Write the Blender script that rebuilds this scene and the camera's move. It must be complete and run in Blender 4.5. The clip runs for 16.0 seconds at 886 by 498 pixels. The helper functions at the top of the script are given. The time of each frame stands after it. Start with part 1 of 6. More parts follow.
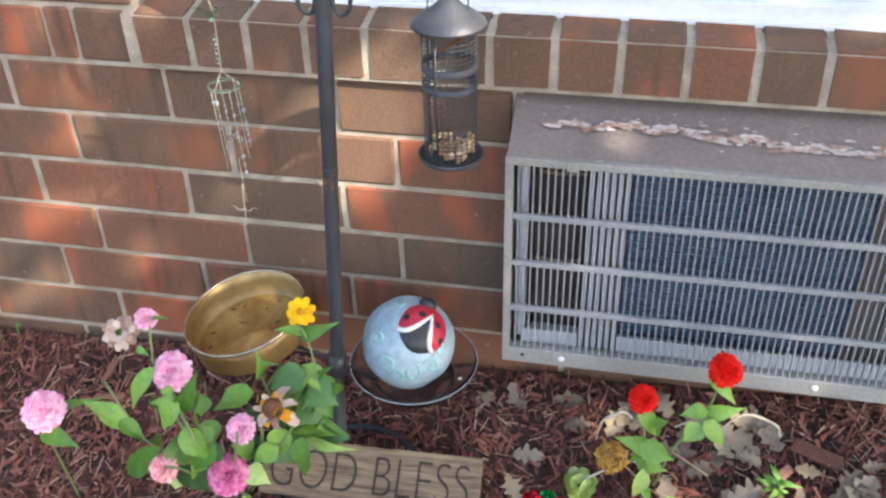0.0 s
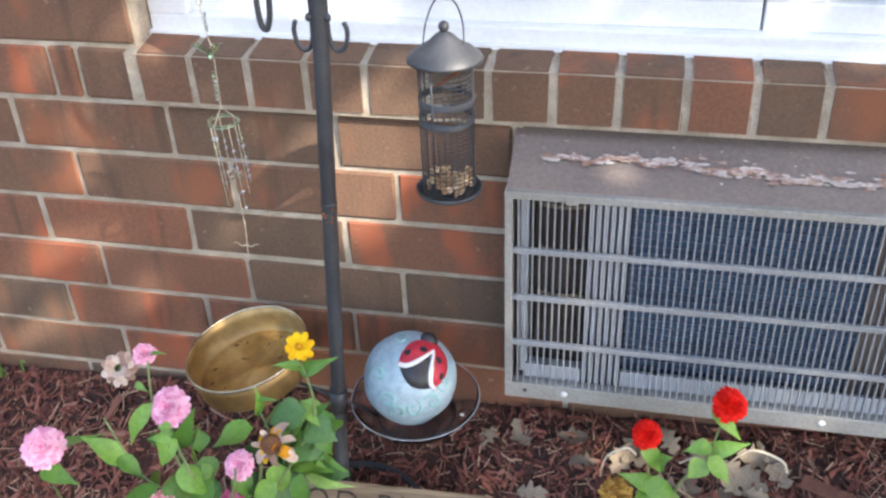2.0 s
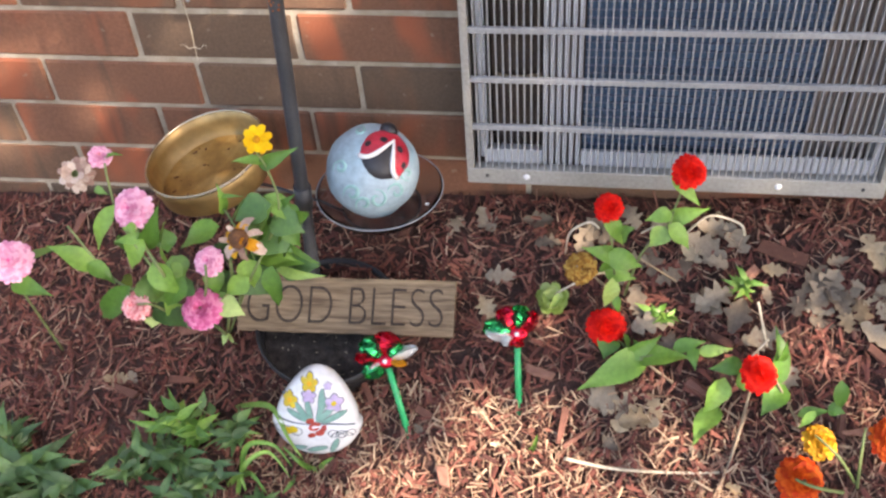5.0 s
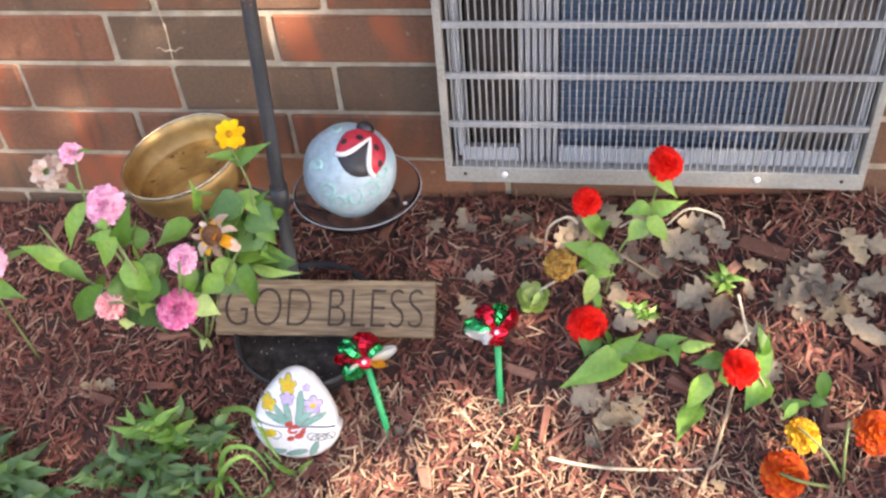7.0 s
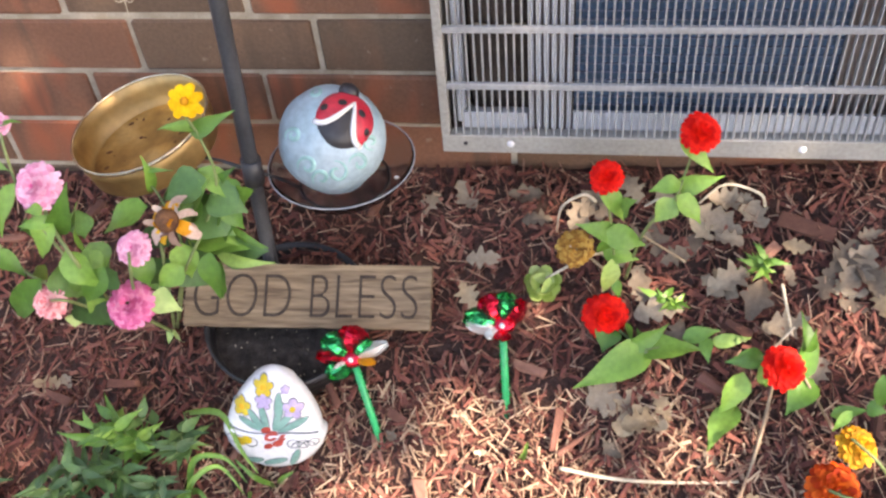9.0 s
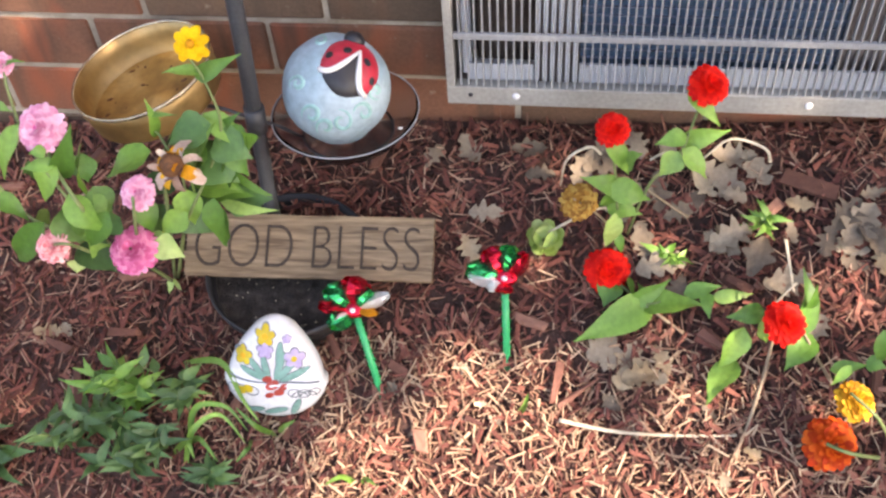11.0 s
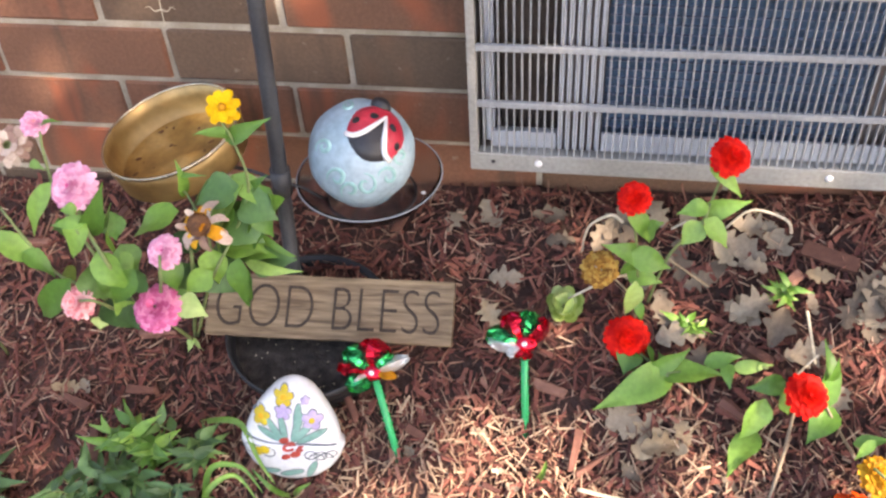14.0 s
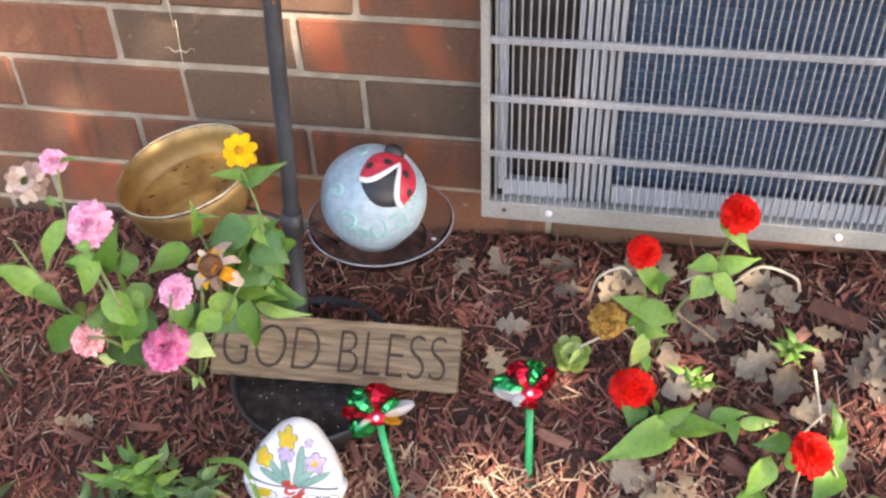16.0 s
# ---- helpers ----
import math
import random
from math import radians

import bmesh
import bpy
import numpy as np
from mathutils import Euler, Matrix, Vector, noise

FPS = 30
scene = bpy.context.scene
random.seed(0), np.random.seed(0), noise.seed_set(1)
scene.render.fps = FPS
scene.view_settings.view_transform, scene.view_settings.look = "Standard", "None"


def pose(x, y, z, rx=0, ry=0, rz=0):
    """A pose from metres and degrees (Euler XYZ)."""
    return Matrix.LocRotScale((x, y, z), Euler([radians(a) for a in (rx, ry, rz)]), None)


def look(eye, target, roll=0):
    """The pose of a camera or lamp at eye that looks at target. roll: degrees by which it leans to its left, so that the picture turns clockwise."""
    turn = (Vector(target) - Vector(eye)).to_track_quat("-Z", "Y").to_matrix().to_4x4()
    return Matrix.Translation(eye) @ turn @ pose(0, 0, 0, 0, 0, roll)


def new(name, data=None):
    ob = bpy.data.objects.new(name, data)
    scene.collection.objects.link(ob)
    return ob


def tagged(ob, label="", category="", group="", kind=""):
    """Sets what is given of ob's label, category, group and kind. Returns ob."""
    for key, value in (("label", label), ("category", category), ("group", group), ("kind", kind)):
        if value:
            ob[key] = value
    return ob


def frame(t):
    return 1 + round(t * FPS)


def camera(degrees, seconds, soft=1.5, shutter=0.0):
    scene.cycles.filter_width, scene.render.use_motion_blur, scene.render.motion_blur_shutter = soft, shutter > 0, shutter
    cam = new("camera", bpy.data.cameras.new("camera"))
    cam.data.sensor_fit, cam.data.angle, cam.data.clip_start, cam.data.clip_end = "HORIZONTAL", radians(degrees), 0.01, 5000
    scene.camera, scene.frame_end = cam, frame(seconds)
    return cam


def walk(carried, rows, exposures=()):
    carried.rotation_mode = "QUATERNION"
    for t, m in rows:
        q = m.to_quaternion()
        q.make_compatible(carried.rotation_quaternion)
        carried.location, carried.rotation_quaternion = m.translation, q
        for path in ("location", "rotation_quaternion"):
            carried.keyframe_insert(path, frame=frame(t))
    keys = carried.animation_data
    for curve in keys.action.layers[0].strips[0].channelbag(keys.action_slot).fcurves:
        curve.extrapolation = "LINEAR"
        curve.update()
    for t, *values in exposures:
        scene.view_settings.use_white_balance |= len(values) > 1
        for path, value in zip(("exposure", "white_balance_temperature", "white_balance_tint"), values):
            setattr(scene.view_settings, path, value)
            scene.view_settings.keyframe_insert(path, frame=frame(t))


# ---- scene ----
cam = camera(50.2, 16.0, soft=2.5)
PATH = [
    (0, (0.483, -1.379, 1.163), (0.13, 0.226, 0.025), -1.6),
    (0.5, (0.486, -1.389, 1.148), (0.127, 0.232, 0.033), -1.6),
    (1, (0.486, -1.385, 1.156), (0.126, 0.235, 0.04), -1.7),
    (1.5, (0.496, -1.378, 1.157), (0.121, 0.248, 0.055), -2.0),
    (2, (0.506, -1.375, 1.155), (0.115, 0.269, 0.085), -2.4),
    (2.5, (0.512, -1.366, 1.166), (0.114, 0.29, 0.117), -2.6),
    (3, (0.512, -1.374, 1.173), (0.127, 0.306, 0.157), -2.5),
    (3.5, (0.527, -1.379, 1.145), (0.146, 0.267, 0.074), -3.1),
    (4, (0.528, -1.387, 1.111), (0.177, 0.138, -0.134), -4.5),
    (4.5, (0.538, -1.42, 1.07), (0.203, 0.05, -0.244), -5.2),
    (4.7, (0.517, -1.408, 1.102), (0.216, 0.024, -0.261), -4.8),
    (7, (0.545, -1.43, 1.053), (0.259, 0.045, -0.266), -5.4),
    (7.5, (0.558, -1.463, 1.038), (0.292, 0.034, -0.261), -4.9),
    (8, (0.533, -1.391, 1.011), (0.294, 0.084, -0.318), -4.8),
    (8.5, (0.501, -1.313, 0.955), (0.265, 0.151, -0.387), -4.8),
    (9, (0.518, -1.247, 0.945), (0.235, 0.162, -0.446), -5.9),
    (9.5, (0.519, -1.249, 0.938), (0.236, 0.141, -0.471), -5.7),
    (10, (0.51, -1.262, 0.921), (0.241, 0.122, -0.497), -5.2),
    (10.2, (0.514, -1.256, 0.925), (0.241, 0.11, -0.51), -5.3),
    (12.3, (0.477, -1.279, 0.93), (0.237, 0.083, -0.516), -3.7),
    (12.5, (0.487, -1.279, 0.925), (0.228, 0.099, -0.5), -4.2),
    (13, (0.486, -1.275, 0.928), (0.216, 0.132, -0.468), -4.2),
    (13.5, (0.486, -1.274, 0.929), (0.204, 0.159, -0.437), -4.2),
    (14, (0.489, -1.269, 0.936), (0.194, 0.181, -0.409), -4.0),
    (14.5, (0.501, -1.266, 0.94), (0.183, 0.2, -0.382), -4.0),
    (15, (0.515, -1.264, 0.942), (0.171, 0.216, -0.359), -4.1),
    (15.5, (0.497, -1.267, 0.945), (0.17, 0.228, -0.343), -3.1),
    (16, (0.477, -1.267, 0.95), (0.173, 0.236, -0.335), -2.2),
]
walk(cam, [(t, look(eye, target, roll)) for t, eye, target, roll in PATH], exposures=[(0.0, 1.94, 6800, 12), (2.0, 1.92, 6750, 12), (3.0, 1.84, 6500, 11), (4.0, 1.66, 7150, 16), (4.7, 1.86, 7500, 18), (7.0, 2.13, 7600, 19), (12.3, 2.13, 7700, 20), (16.0, 2.15, 7650, 19)])

# ---- light ----
SUN_TRAVEL = Vector((-0.68, 0.385, -0.625)).normalized()
world = bpy.data.worlds.new("sky")
scene.world = world
world.use_nodes = True
wn = world.node_tree.nodes
sky = wn.new("ShaderNodeTexSky")
sky.sky_type = "NISHITA"
sky.sun_disc = False
sky.sun_elevation = math.asin(-SUN_TRAVEL.z)
sky.sun_rotation = math.atan2(-SUN_TRAVEL.x, -SUN_TRAVEL.y)
sky.dust_density = 1.5
world.node_tree.links.new(sky.outputs[0], wn["Background"].inputs[0])
wn["Background"].inputs[1].default_value = 0.15
sun = new("sun", bpy.data.lights.new("sun", "SUN"))
sun.data.energy = 3.8
sun.data.angle = radians(0.55)
sun.data.color = (1.0, 0.93, 0.82)
sun.matrix_world = look((3, -2, 4), Vector((3, -2, 4)) + SUN_TRAVEL)

# ---- mesh helpers ----


def mesh_object(name, bm, material, parent=None, label="", smooth=False):
    me = bpy.data.meshes.new(name)
    if smooth:
        for f in bm.faces:
            f.smooth = True
    bm.to_mesh(me)
    bm.free()
    for m in material if isinstance(material, (list, tuple)) else [material]:
        me.materials.append(m)
    ob = new(name, me)
    if parent is not None:
        ob.parent = parent
    if label:
        ob["label"] = label
    return ob


def part(name, bm, material, parent, label="", smooth=False):
    return mesh_object(name, bm, material, parent, label, smooth)


def thing(name, label, category, at=(0, 0, 0), group="", kind=""):
    ob = new(name)
    ob.empty_display_size = 0.02
    ob.location = at
    return tagged(ob, label, category, group, kind)


def box(bm, x0, x1, y0, y1, z0, z1, bevel=0.0, mat=0):
    vs = [bm.verts.new((x, y, z)) for x in (x0, x1) for y in (y0, y1) for z in (z0, z1)]
    fs = [bm.faces.new([vs[i] for i in q]) for q in ((0, 1, 3, 2), (4, 6, 7, 5), (0, 4, 5, 1), (2, 3, 7, 6), (0, 2, 6, 4), (1, 5, 7, 3))]
    for f in fs:
        f.material_index = mat
    if bevel > 0:
        es = {e for f in fs for e in f.edges}
        bmesh.ops.bevel(bm, geom=list(es), offset=bevel, segments=2, affect="EDGES", profile=0.6)
    return vs


def tube(bm, pts, r, seg=8, cap=True, mat=0):
    pts = [Vector(p) for p in pts]
    rs = r if isinstance(r, (list, tuple)) else [r] * len(pts)
    rings = []
    side = None
    for i, p in enumerate(pts):
        d = (pts[min(i + 1, len(pts) - 1)] - pts[max(i - 1, 0)]).normalized()
        if side is None:
            side = d.orthogonal().normalized()
        else:
            side = (side - d * side.dot(d)).normalized()
        up = d.cross(side)
        rings.append([bm.verts.new(p + rs[i] * (math.cos(a) * side + math.sin(a) * up)) for a in [2 * math.pi * k / seg for k in range(seg)]])
    for a, b in zip(rings, rings[1:]):
        for k in range(seg):
            f = bm.faces.new((a[k], a[(k + 1) % seg], b[(k + 1) % seg], b[k]))
            f.smooth = True
            f.material_index = mat
    if cap:
        bm.faces.new(rings[0][::-1]).material_index = mat
        bm.faces.new(rings[-1]).material_index = mat


def lathe(bm, profile, seg=48, m=Matrix(), mat=0):
    rings = []
    for r, z in profile:
        if r < 1e-6:
            rings.append([bm.verts.new(m @ Vector((0, 0, z)))])
        else:
            rings.append([bm.verts.new(m @ Vector((r * math.cos(a), r * math.sin(a), z))) for a in [2 * math.pi * k / seg for k in range(seg)]])
    for a, b in zip(rings, rings[1:]):
        for k in range(seg):
            j = (k + 1) % seg
            q = [a[k % len(a)], a[j % len(a)], b[j % len(b)], b[k % len(b)]]
            q = [v for n, v in enumerate(q) if v not in q[:n]]
            if len(q) > 2:
                f = bm.faces.new(q)
                f.smooth = True
                f.material_index = mat


def ball(bm, m, seg=16, rings=10, mat=0):
    lathe(bm, [(math.sin(math.pi * k / rings), -math.cos(math.pi * k / rings)) for k in range(rings + 1)], seg, m, mat)


def curve_points(pts, n=8):
    """A smooth line through the points."""
    pts = [Vector(p) for p in pts]
    out = []
    for i in range(len(pts) - 1):
        p0, p1, p2, p3 = pts[max(i - 1, 0)], pts[i], pts[i + 1], pts[min(i + 2, len(pts) - 1)]
        for k in range(n):
            t = k / n
            out.append(0.5 * (2 * p1 + (p2 - p0) * t + (2 * p0 - 5 * p1 + 4 * p2 - p3) * t * t + (3 * p1 - p0 - 3 * p2 + p3) * t ** 3))
    return out + [pts[-1]]


def frame_of(origin, z, y=(0, 0, 1)):
    z = Vector(z).normalized()
    x = Vector(y).cross(z).normalized()
    y = z.cross(x)
    return Matrix.Translation(origin) @ Matrix((x, y, z)).transposed().to_4x4()


def ground_z(x, y):
    """The bed falls away from the wall and flattens into the lawn."""
    xc = max(-1.6, min(1.8, x))
    yc = max(-0.75, min(0.0, y))
    return -0.095 + 0.045 * xc + 0.45 * yc + 0.03 * (max(y, -6.0) - yc if y < -0.75 else 0.0)


# ---- materials ----


def surface(name, colours, scale=20.0, rough=0.6, bump=0.2, fine=120.0, metal=0.0, island=False, rand=False, detail=6.0, distance=0.003, coat=0.0, spread=None, trans=0.0, alpha_mix=0.55):
    """Colour from two scales of noise, with an optional shift for each piece."""
    mt = bpy.data.materials.new(name)
    mt.use_nodes = True
    n, l = mt.node_tree.nodes, mt.node_tree.links
    p = n["Principled BSDF"]
    tc = n.new("ShaderNodeTexCoord")
    vec = tc.outputs["Object"]
    pick = None
    if island:
        pick = n.new("ShaderNodeNewGeometry").outputs["Random Per Island"]
    elif rand:
        pick = n.new("ShaderNodeObjectInfo").outputs["Random"]
    if pick is not None:
        mul = n.new("ShaderNodeMath")
        mul.operation = "MULTIPLY"
        mul.inputs[1].default_value = 37.0
        l.new(pick, mul.inputs[0])
        add = n.new("ShaderNodeVectorMath")
        add.operation = "ADD"
        l.new(vec, add.inputs[0])
        l.new(mul.outputs[0], add.inputs[1])
        vec = add.outputs[0]
    big = n.new("ShaderNodeTexNoise")
    big.inputs["Scale"].default_value = scale
    big.inputs["Detail"].default_value = detail
    l.new(vec, big.inputs["Vector"])
    ramp = n.new("ShaderNodeValToRGB")
    lo, hi = spread or (0.3, 0.7)
    els = ramp.color_ramp.elements
    els[0].position, els[1].position = lo, hi
    els[0].color, els[1].color = (*colours[0], 1), (*colours[-1], 1)
    for k, c in enumerate(colours[1:-1]):
        els.new(lo + (hi - lo) * (k + 1) / (len(colours) - 1)).color = (*c, 1)
    if pick is not None:
        mx = n.new("ShaderNodeMath")
        mx.operation = "MULTIPLY_ADD"
        l.new(big.outputs[0], mx.inputs[0])
        mx.inputs[1].default_value = 1 - alpha_mix
        sc = n.new("ShaderNodeMath")
        sc.operation = "MULTIPLY"
        sc.inputs[1].default_value = alpha_mix
        l.new(pick, sc.inputs[0])
        l.new(sc.outputs[0], mx.inputs[2])
        l.new(mx.outputs[0], ramp.inputs[0])
    else:
        l.new(big.outputs[0], ramp.inputs[0])
    small = n.new("ShaderNodeTexNoise")
    small.inputs["Scale"].default_value = fine
    small.inputs["Detail"].default_value = 4
    l.new(vec, small.inputs["Vector"])
    over = n.new("ShaderNodeMix")
    over.data_type = "RGBA"
    over.blend_type = "OVERLAY"
    over.inputs[0].default_value = 0.35
    l.new(ramp.outputs[0], over.inputs[6])
    l.new(small.outputs[0], over.inputs[7])
    l.new(over.outputs[2], p.inputs["Base Color"])
    p.inputs["Roughness"].default_value = rough
    p.inputs["Metallic"].default_value = metal
    p.inputs["Coat Weight"].default_value = coat
    if trans:
        p.inputs["Subsurface Weight"].default_value = trans
        p.inputs["Subsurface Radius"].default_value = (0.004, 0.004, 0.002)
        p.inputs["Subsurface Scale"].default_value = 1.0
    if bump:
        b = n.new("ShaderNodeBump")
        b.inputs["Strength"].default_value = bump
        b.inputs["Distance"].default_value = distance
        l.new(small.outputs[0], b.inputs["Height"])
        l.new(b.outputs[0], p.inputs["Normal"])
    return mt


def brick_material(name, body, blotch, lo, hi):
    """Flashed brick: a body colour that shifts from brick to brick, with blotches and upright bands of its own."""
    mt = surface(name, body, scale=3.0, rough=0.85, bump=0.45, fine=170, rand=True, distance=0.002, spread=(0.1, 0.9), alpha_mix=0.6)
    n, l = mt.node_tree.nodes, mt.node_tree.links
    p = n["Principled BSDF"]
    vec = n["Vector Math"].outputs[0]
    last = p.inputs["Base Color"].links[0].from_socket
    for scale, stretch, colour, a, b in ((9.0, (1.0, 1.0, 0.5), blotch, lo, hi), (26.0, (1.0, 1.0, 0.10), (0.075, 0.052, 0.036), 0.56, 0.74), (60.0, (1.0, 1.0, 1.0), (0.30, 0.23, 0.17), 0.68, 0.80)):
        mp = n.new("ShaderNodeMapping")
        mp.inputs["Scale"].default_value = stretch
        l.new(vec, mp.inputs[0])
        blot = n.new("ShaderNodeTexNoise")
        blot.inputs["Scale"].default_value = scale
        blot.inputs["Detail"].default_value = 2.0
        l.new(mp.outputs[0], blot.inputs["Vector"])
        mask = n.new("ShaderNodeMapRange")
        mask.interpolation_type = "SMOOTHSTEP"
        mask.inputs["From Min"].default_value, mask.inputs["From Max"].default_value = a, b
        mask.inputs["To Max"].default_value = 0.85 if scale < 20 else 0.6
        l.new(blot.outputs[0], mask.inputs["Value"])
        mix = n.new("ShaderNodeMix")
        mix.data_type = "RGBA"
        l.new(mask.outputs[0], mix.inputs[0])
        l.new(last, mix.inputs[6])
        mix.inputs[7].default_value = (*colour, 1)
        last = mix.outputs[2]
    l.new(last, p.inputs["Base Color"])
    return mt


def clear_material(name, colour, rough=0.05, ior=1.45):
    mt = bpy.data.materials.new(name)
    mt.use_nodes = True
    p = mt.node_tree.nodes["Principled BSDF"]
    p.inputs["Base Color"].default_value = (*colour, 1)
    p.inputs["Roughness"].default_value = rough
    p.inputs["Transmission Weight"].default_value = 1.0
    p.inputs["IOR"].default_value = ior
    return mt


BRICK_DARK = brick_material("dark_flashed_brick", [(0.100, 0.067, 0.045), (0.126, 0.079, 0.051), (0.150, 0.089, 0.056)], (0.20, 0.095, 0.052), 0.54, 0.74)
BRICK_BROWN = brick_material("brown_flashed_brick", [(0.130, 0.078, 0.050), (0.153, 0.084, 0.052), (0.176, 0.090, 0.054)], (0.27, 0.098, 0.048), 0.55, 0.72)
BRICK_RED = brick_material("red_fired_brick", [(0.165, 0.082, 0.050), (0.190, 0.086, 0.050), (0.220, 0.093, 0.053)], (0.33, 0.094, 0.044), 0.50, 0.68)
BRICKS = {"d": BRICK_DARK, "b": BRICK_BROWN, "r": BRICK_RED}
MORTAR = surface("grey_mortar", [(0.27, 0.225, 0.165), (0.37, 0.315, 0.245), (0.47, 0.41, 0.33)], scale=22, rough=0.95, bump=0.6, fine=220, distance=0.003)
SOIL = surface("dark_soil", [(0.032, 0.016, 0.012), (0.06, 0.028, 0.022), (0.085, 0.042, 0.032)], scale=8, rough=0.95, bump=0.9, fine=140, distance=0.01)
CHIP = surface("red_brown_mulch", [(0.055, 0.017, 0.013), (0.110, 0.033, 0.024), (0.165, 0.050, 0.036), (0.215, 0.075, 0.052), (0.30, 0.145, 0.10)], scale=30, rough=0.85, bump=0.5, fine=300, island=True, spread=(0.08, 0.95), alpha_mix=0.8)
FIBRE = surface("shredded_bark", [(0.06, 0.020, 0.015), (0.12, 0.042, 0.030), (0.20, 0.088, 0.060), (0.30, 0.17, 0.115), (0.48, 0.34, 0.24)], scale=30, rough=0.9, bump=0.3, fine=300, island=True, spread=(0.05, 0.98), alpha_mix=0.85)
# tan of the loose fibres, with the sunlit patch's lightness in the colour
SUNLIT_TAN = surface("sunlit_tan_bark", [(0.20, 0.11, 0.070), (0.34, 0.22, 0.145), (0.50, 0.37, 0.25)], scale=30, rough=0.9, bump=0.3, fine=300, island=True, spread=(0.05, 0.98), alpha_mix=0.85)
DRY = surface("dry_oak_leaf", [(0.12, 0.088, 0.062), (0.19, 0.145, 0.102), (0.27, 0.215, 0.155)], scale=25, rough=0.8, bump=0.4, fine=150, rand=True)
TAN = surface("pale_dry_leaf", [(0.23, 0.15, 0.080), (0.33, 0.245, 0.15), (0.42, 0.34, 0.235)], scale=30, rough=0.8, bump=0.3, fine=150, rand=True)
STRAW = surface("bleached_stalk", [(0.45, 0.38, 0.27), (0.62, 0.55, 0.43)], scale=40, rough=0.75, bump=0.2, fine=200)
STALK = surface("dry_plant_stem", [(0.24, 0.17, 0.11), (0.36, 0.28, 0.19)], scale=40, rough=0.8, bump=0.2, fine=200)
LEAF = surface("zinnia_leaf", [(0.065, 0.165, 0.022), (0.115, 0.245, 0.034), (0.18, 0.33, 0.055)], scale=22, rough=0.5, bump=0.25, fine=130, rand=True, trans=0.15)
LEAF_DEEP = surface("deep_green_leaf", [(0.035, 0.095, 0.024), (0.060, 0.145, 0.034), (0.095, 0.20, 0.048)], scale=22, rough=0.5, bump=0.3, fine=130, rand=True, trans=0.12)
LEAF_PALE = surface("pale_young_leaf", [(0.16, 0.30, 0.06), (0.28, 0.42, 0.10), (0.38, 0.48, 0.16)], scale=25, rough=0.5, bump=0.2, fine=130, rand=True, trans=0.15)
BUDGREEN = surface("yellow_green_bud", [(0.30, 0.42, 0.10), (0.42, 0.54, 0.17), (0.52, 0.62, 0.26)], scale=25, rough=0.6, bump=0.2, fine=130, island=True)
WEED = surface("weed_leaf", [(0.032, 0.080, 0.022), (0.055, 0.125, 0.034), (0.095, 0.18, 0.052)], scale=22, rough=0.5, bump=0.3, fine=130, rand=True)
GRASS = surface("grass_blade", [(0.08, 0.18, 0.03), (0.15, 0.28, 0.05)], scale=20, rough=0.45, bump=0.1, fine=130, rand=True)
STEM = surface("green_stem", [(0.12, 0.18, 0.06), (0.22, 0.26, 0.10)], scale=30, rough=0.6, bump=0.1, fine=200)
PINK = surface("pink_petal", [(0.70, 0.26, 0.40), (0.81, 0.38, 0.52), (0.88, 0.50, 0.62)], scale=60, rough=0.6, bump=0.1, fine=300, island=True, alpha_mix=0.6)
ROSE = surface("deep_pink_petal", [(0.60, 0.11, 0.25), (0.72, 0.18, 0.35), (0.80, 0.29, 0.45)], scale=60, rough=0.6, bump=0.1, fine=300, island=True, alpha_mix=0.6)
SALMON = surface("salmon_petal", [(0.62, 0.18, 0.20), (0.80, 0.36, 0.36), (0.86, 0.50, 0.48)], scale=60, rough=0.6, bump=0.1, fine=300, island=True, alpha_mix=0.6)
RED = surface("scarlet_petal", [(0.56, 0.004, 0.002), (0.70, 0.008, 0.003), (0.80, 0.016, 0.006)], scale=60, rough=0.6, bump=0.1, fine=300, island=True, alpha_mix=0.6)
ORANGE = surface("orange_petal", [(0.40, 0.030, 0.003), (0.54, 0.060, 0.005), (0.64, 0.105, 0.010)], scale=60, rough=0.6, bump=0.1, fine=300, island=True, alpha_mix=0.6)
GOLD = surface("golden_petal", [(0.42, 0.16, 0.008), (0.62, 0.28, 0.014), (0.72, 0.38, 0.03)], scale=60, rough=0.6, bump=0.1, fine=300, island=True, alpha_mix=0.6)
BROWNED = surface("browned_petal", [(0.20, 0.09, 0.02), (0.36, 0.18, 0.035), (0.46, 0.28, 0.07)], scale=60, rough=0.8, bump=0.2, fine=300, island=True, alpha_mix=0.6)
YELLOW = surface("yellow_petal", [(0.72, 0.38, 0.004), (0.80, 0.50, 0.010)], scale=60, rough=0.6, bump=0.1, fine=300, island=True)
CREAM = surface("faded_cream_petal", [(0.32, 0.20, 0.16), (0.50, 0.37, 0.30), (0.60, 0.49, 0.41)], scale=60, rough=0.8, bump=0.2, fine=300, island=True, alpha_mix=0.6)
for petal in (PINK, ROSE, SALMON, RED, ORANGE, GOLD, BROWNED, YELLOW, CREAM):
    petal.node_tree.nodes["Principled BSDF"].inputs["Specular IOR Level"].default_value = 0.15
BROWN = surface("seed_centre", [(0.09, 0.035, 0.015), (0.20, 0.085, 0.03)], scale=150, rough=0.8, bump=0.6, fine=400)
IRON = surface("black_painted_iron", [(0.035, 0.038, 0.044), (0.055, 0.06, 0.07)], scale=20, rough=0.45, bump=0.15, fine=200)
RUST = surface("rust_spot", [(0.22, 0.06, 0.02), (0.34, 0.12, 0.04)], scale=60, rough=0.9, bump=0.4, fine=200)
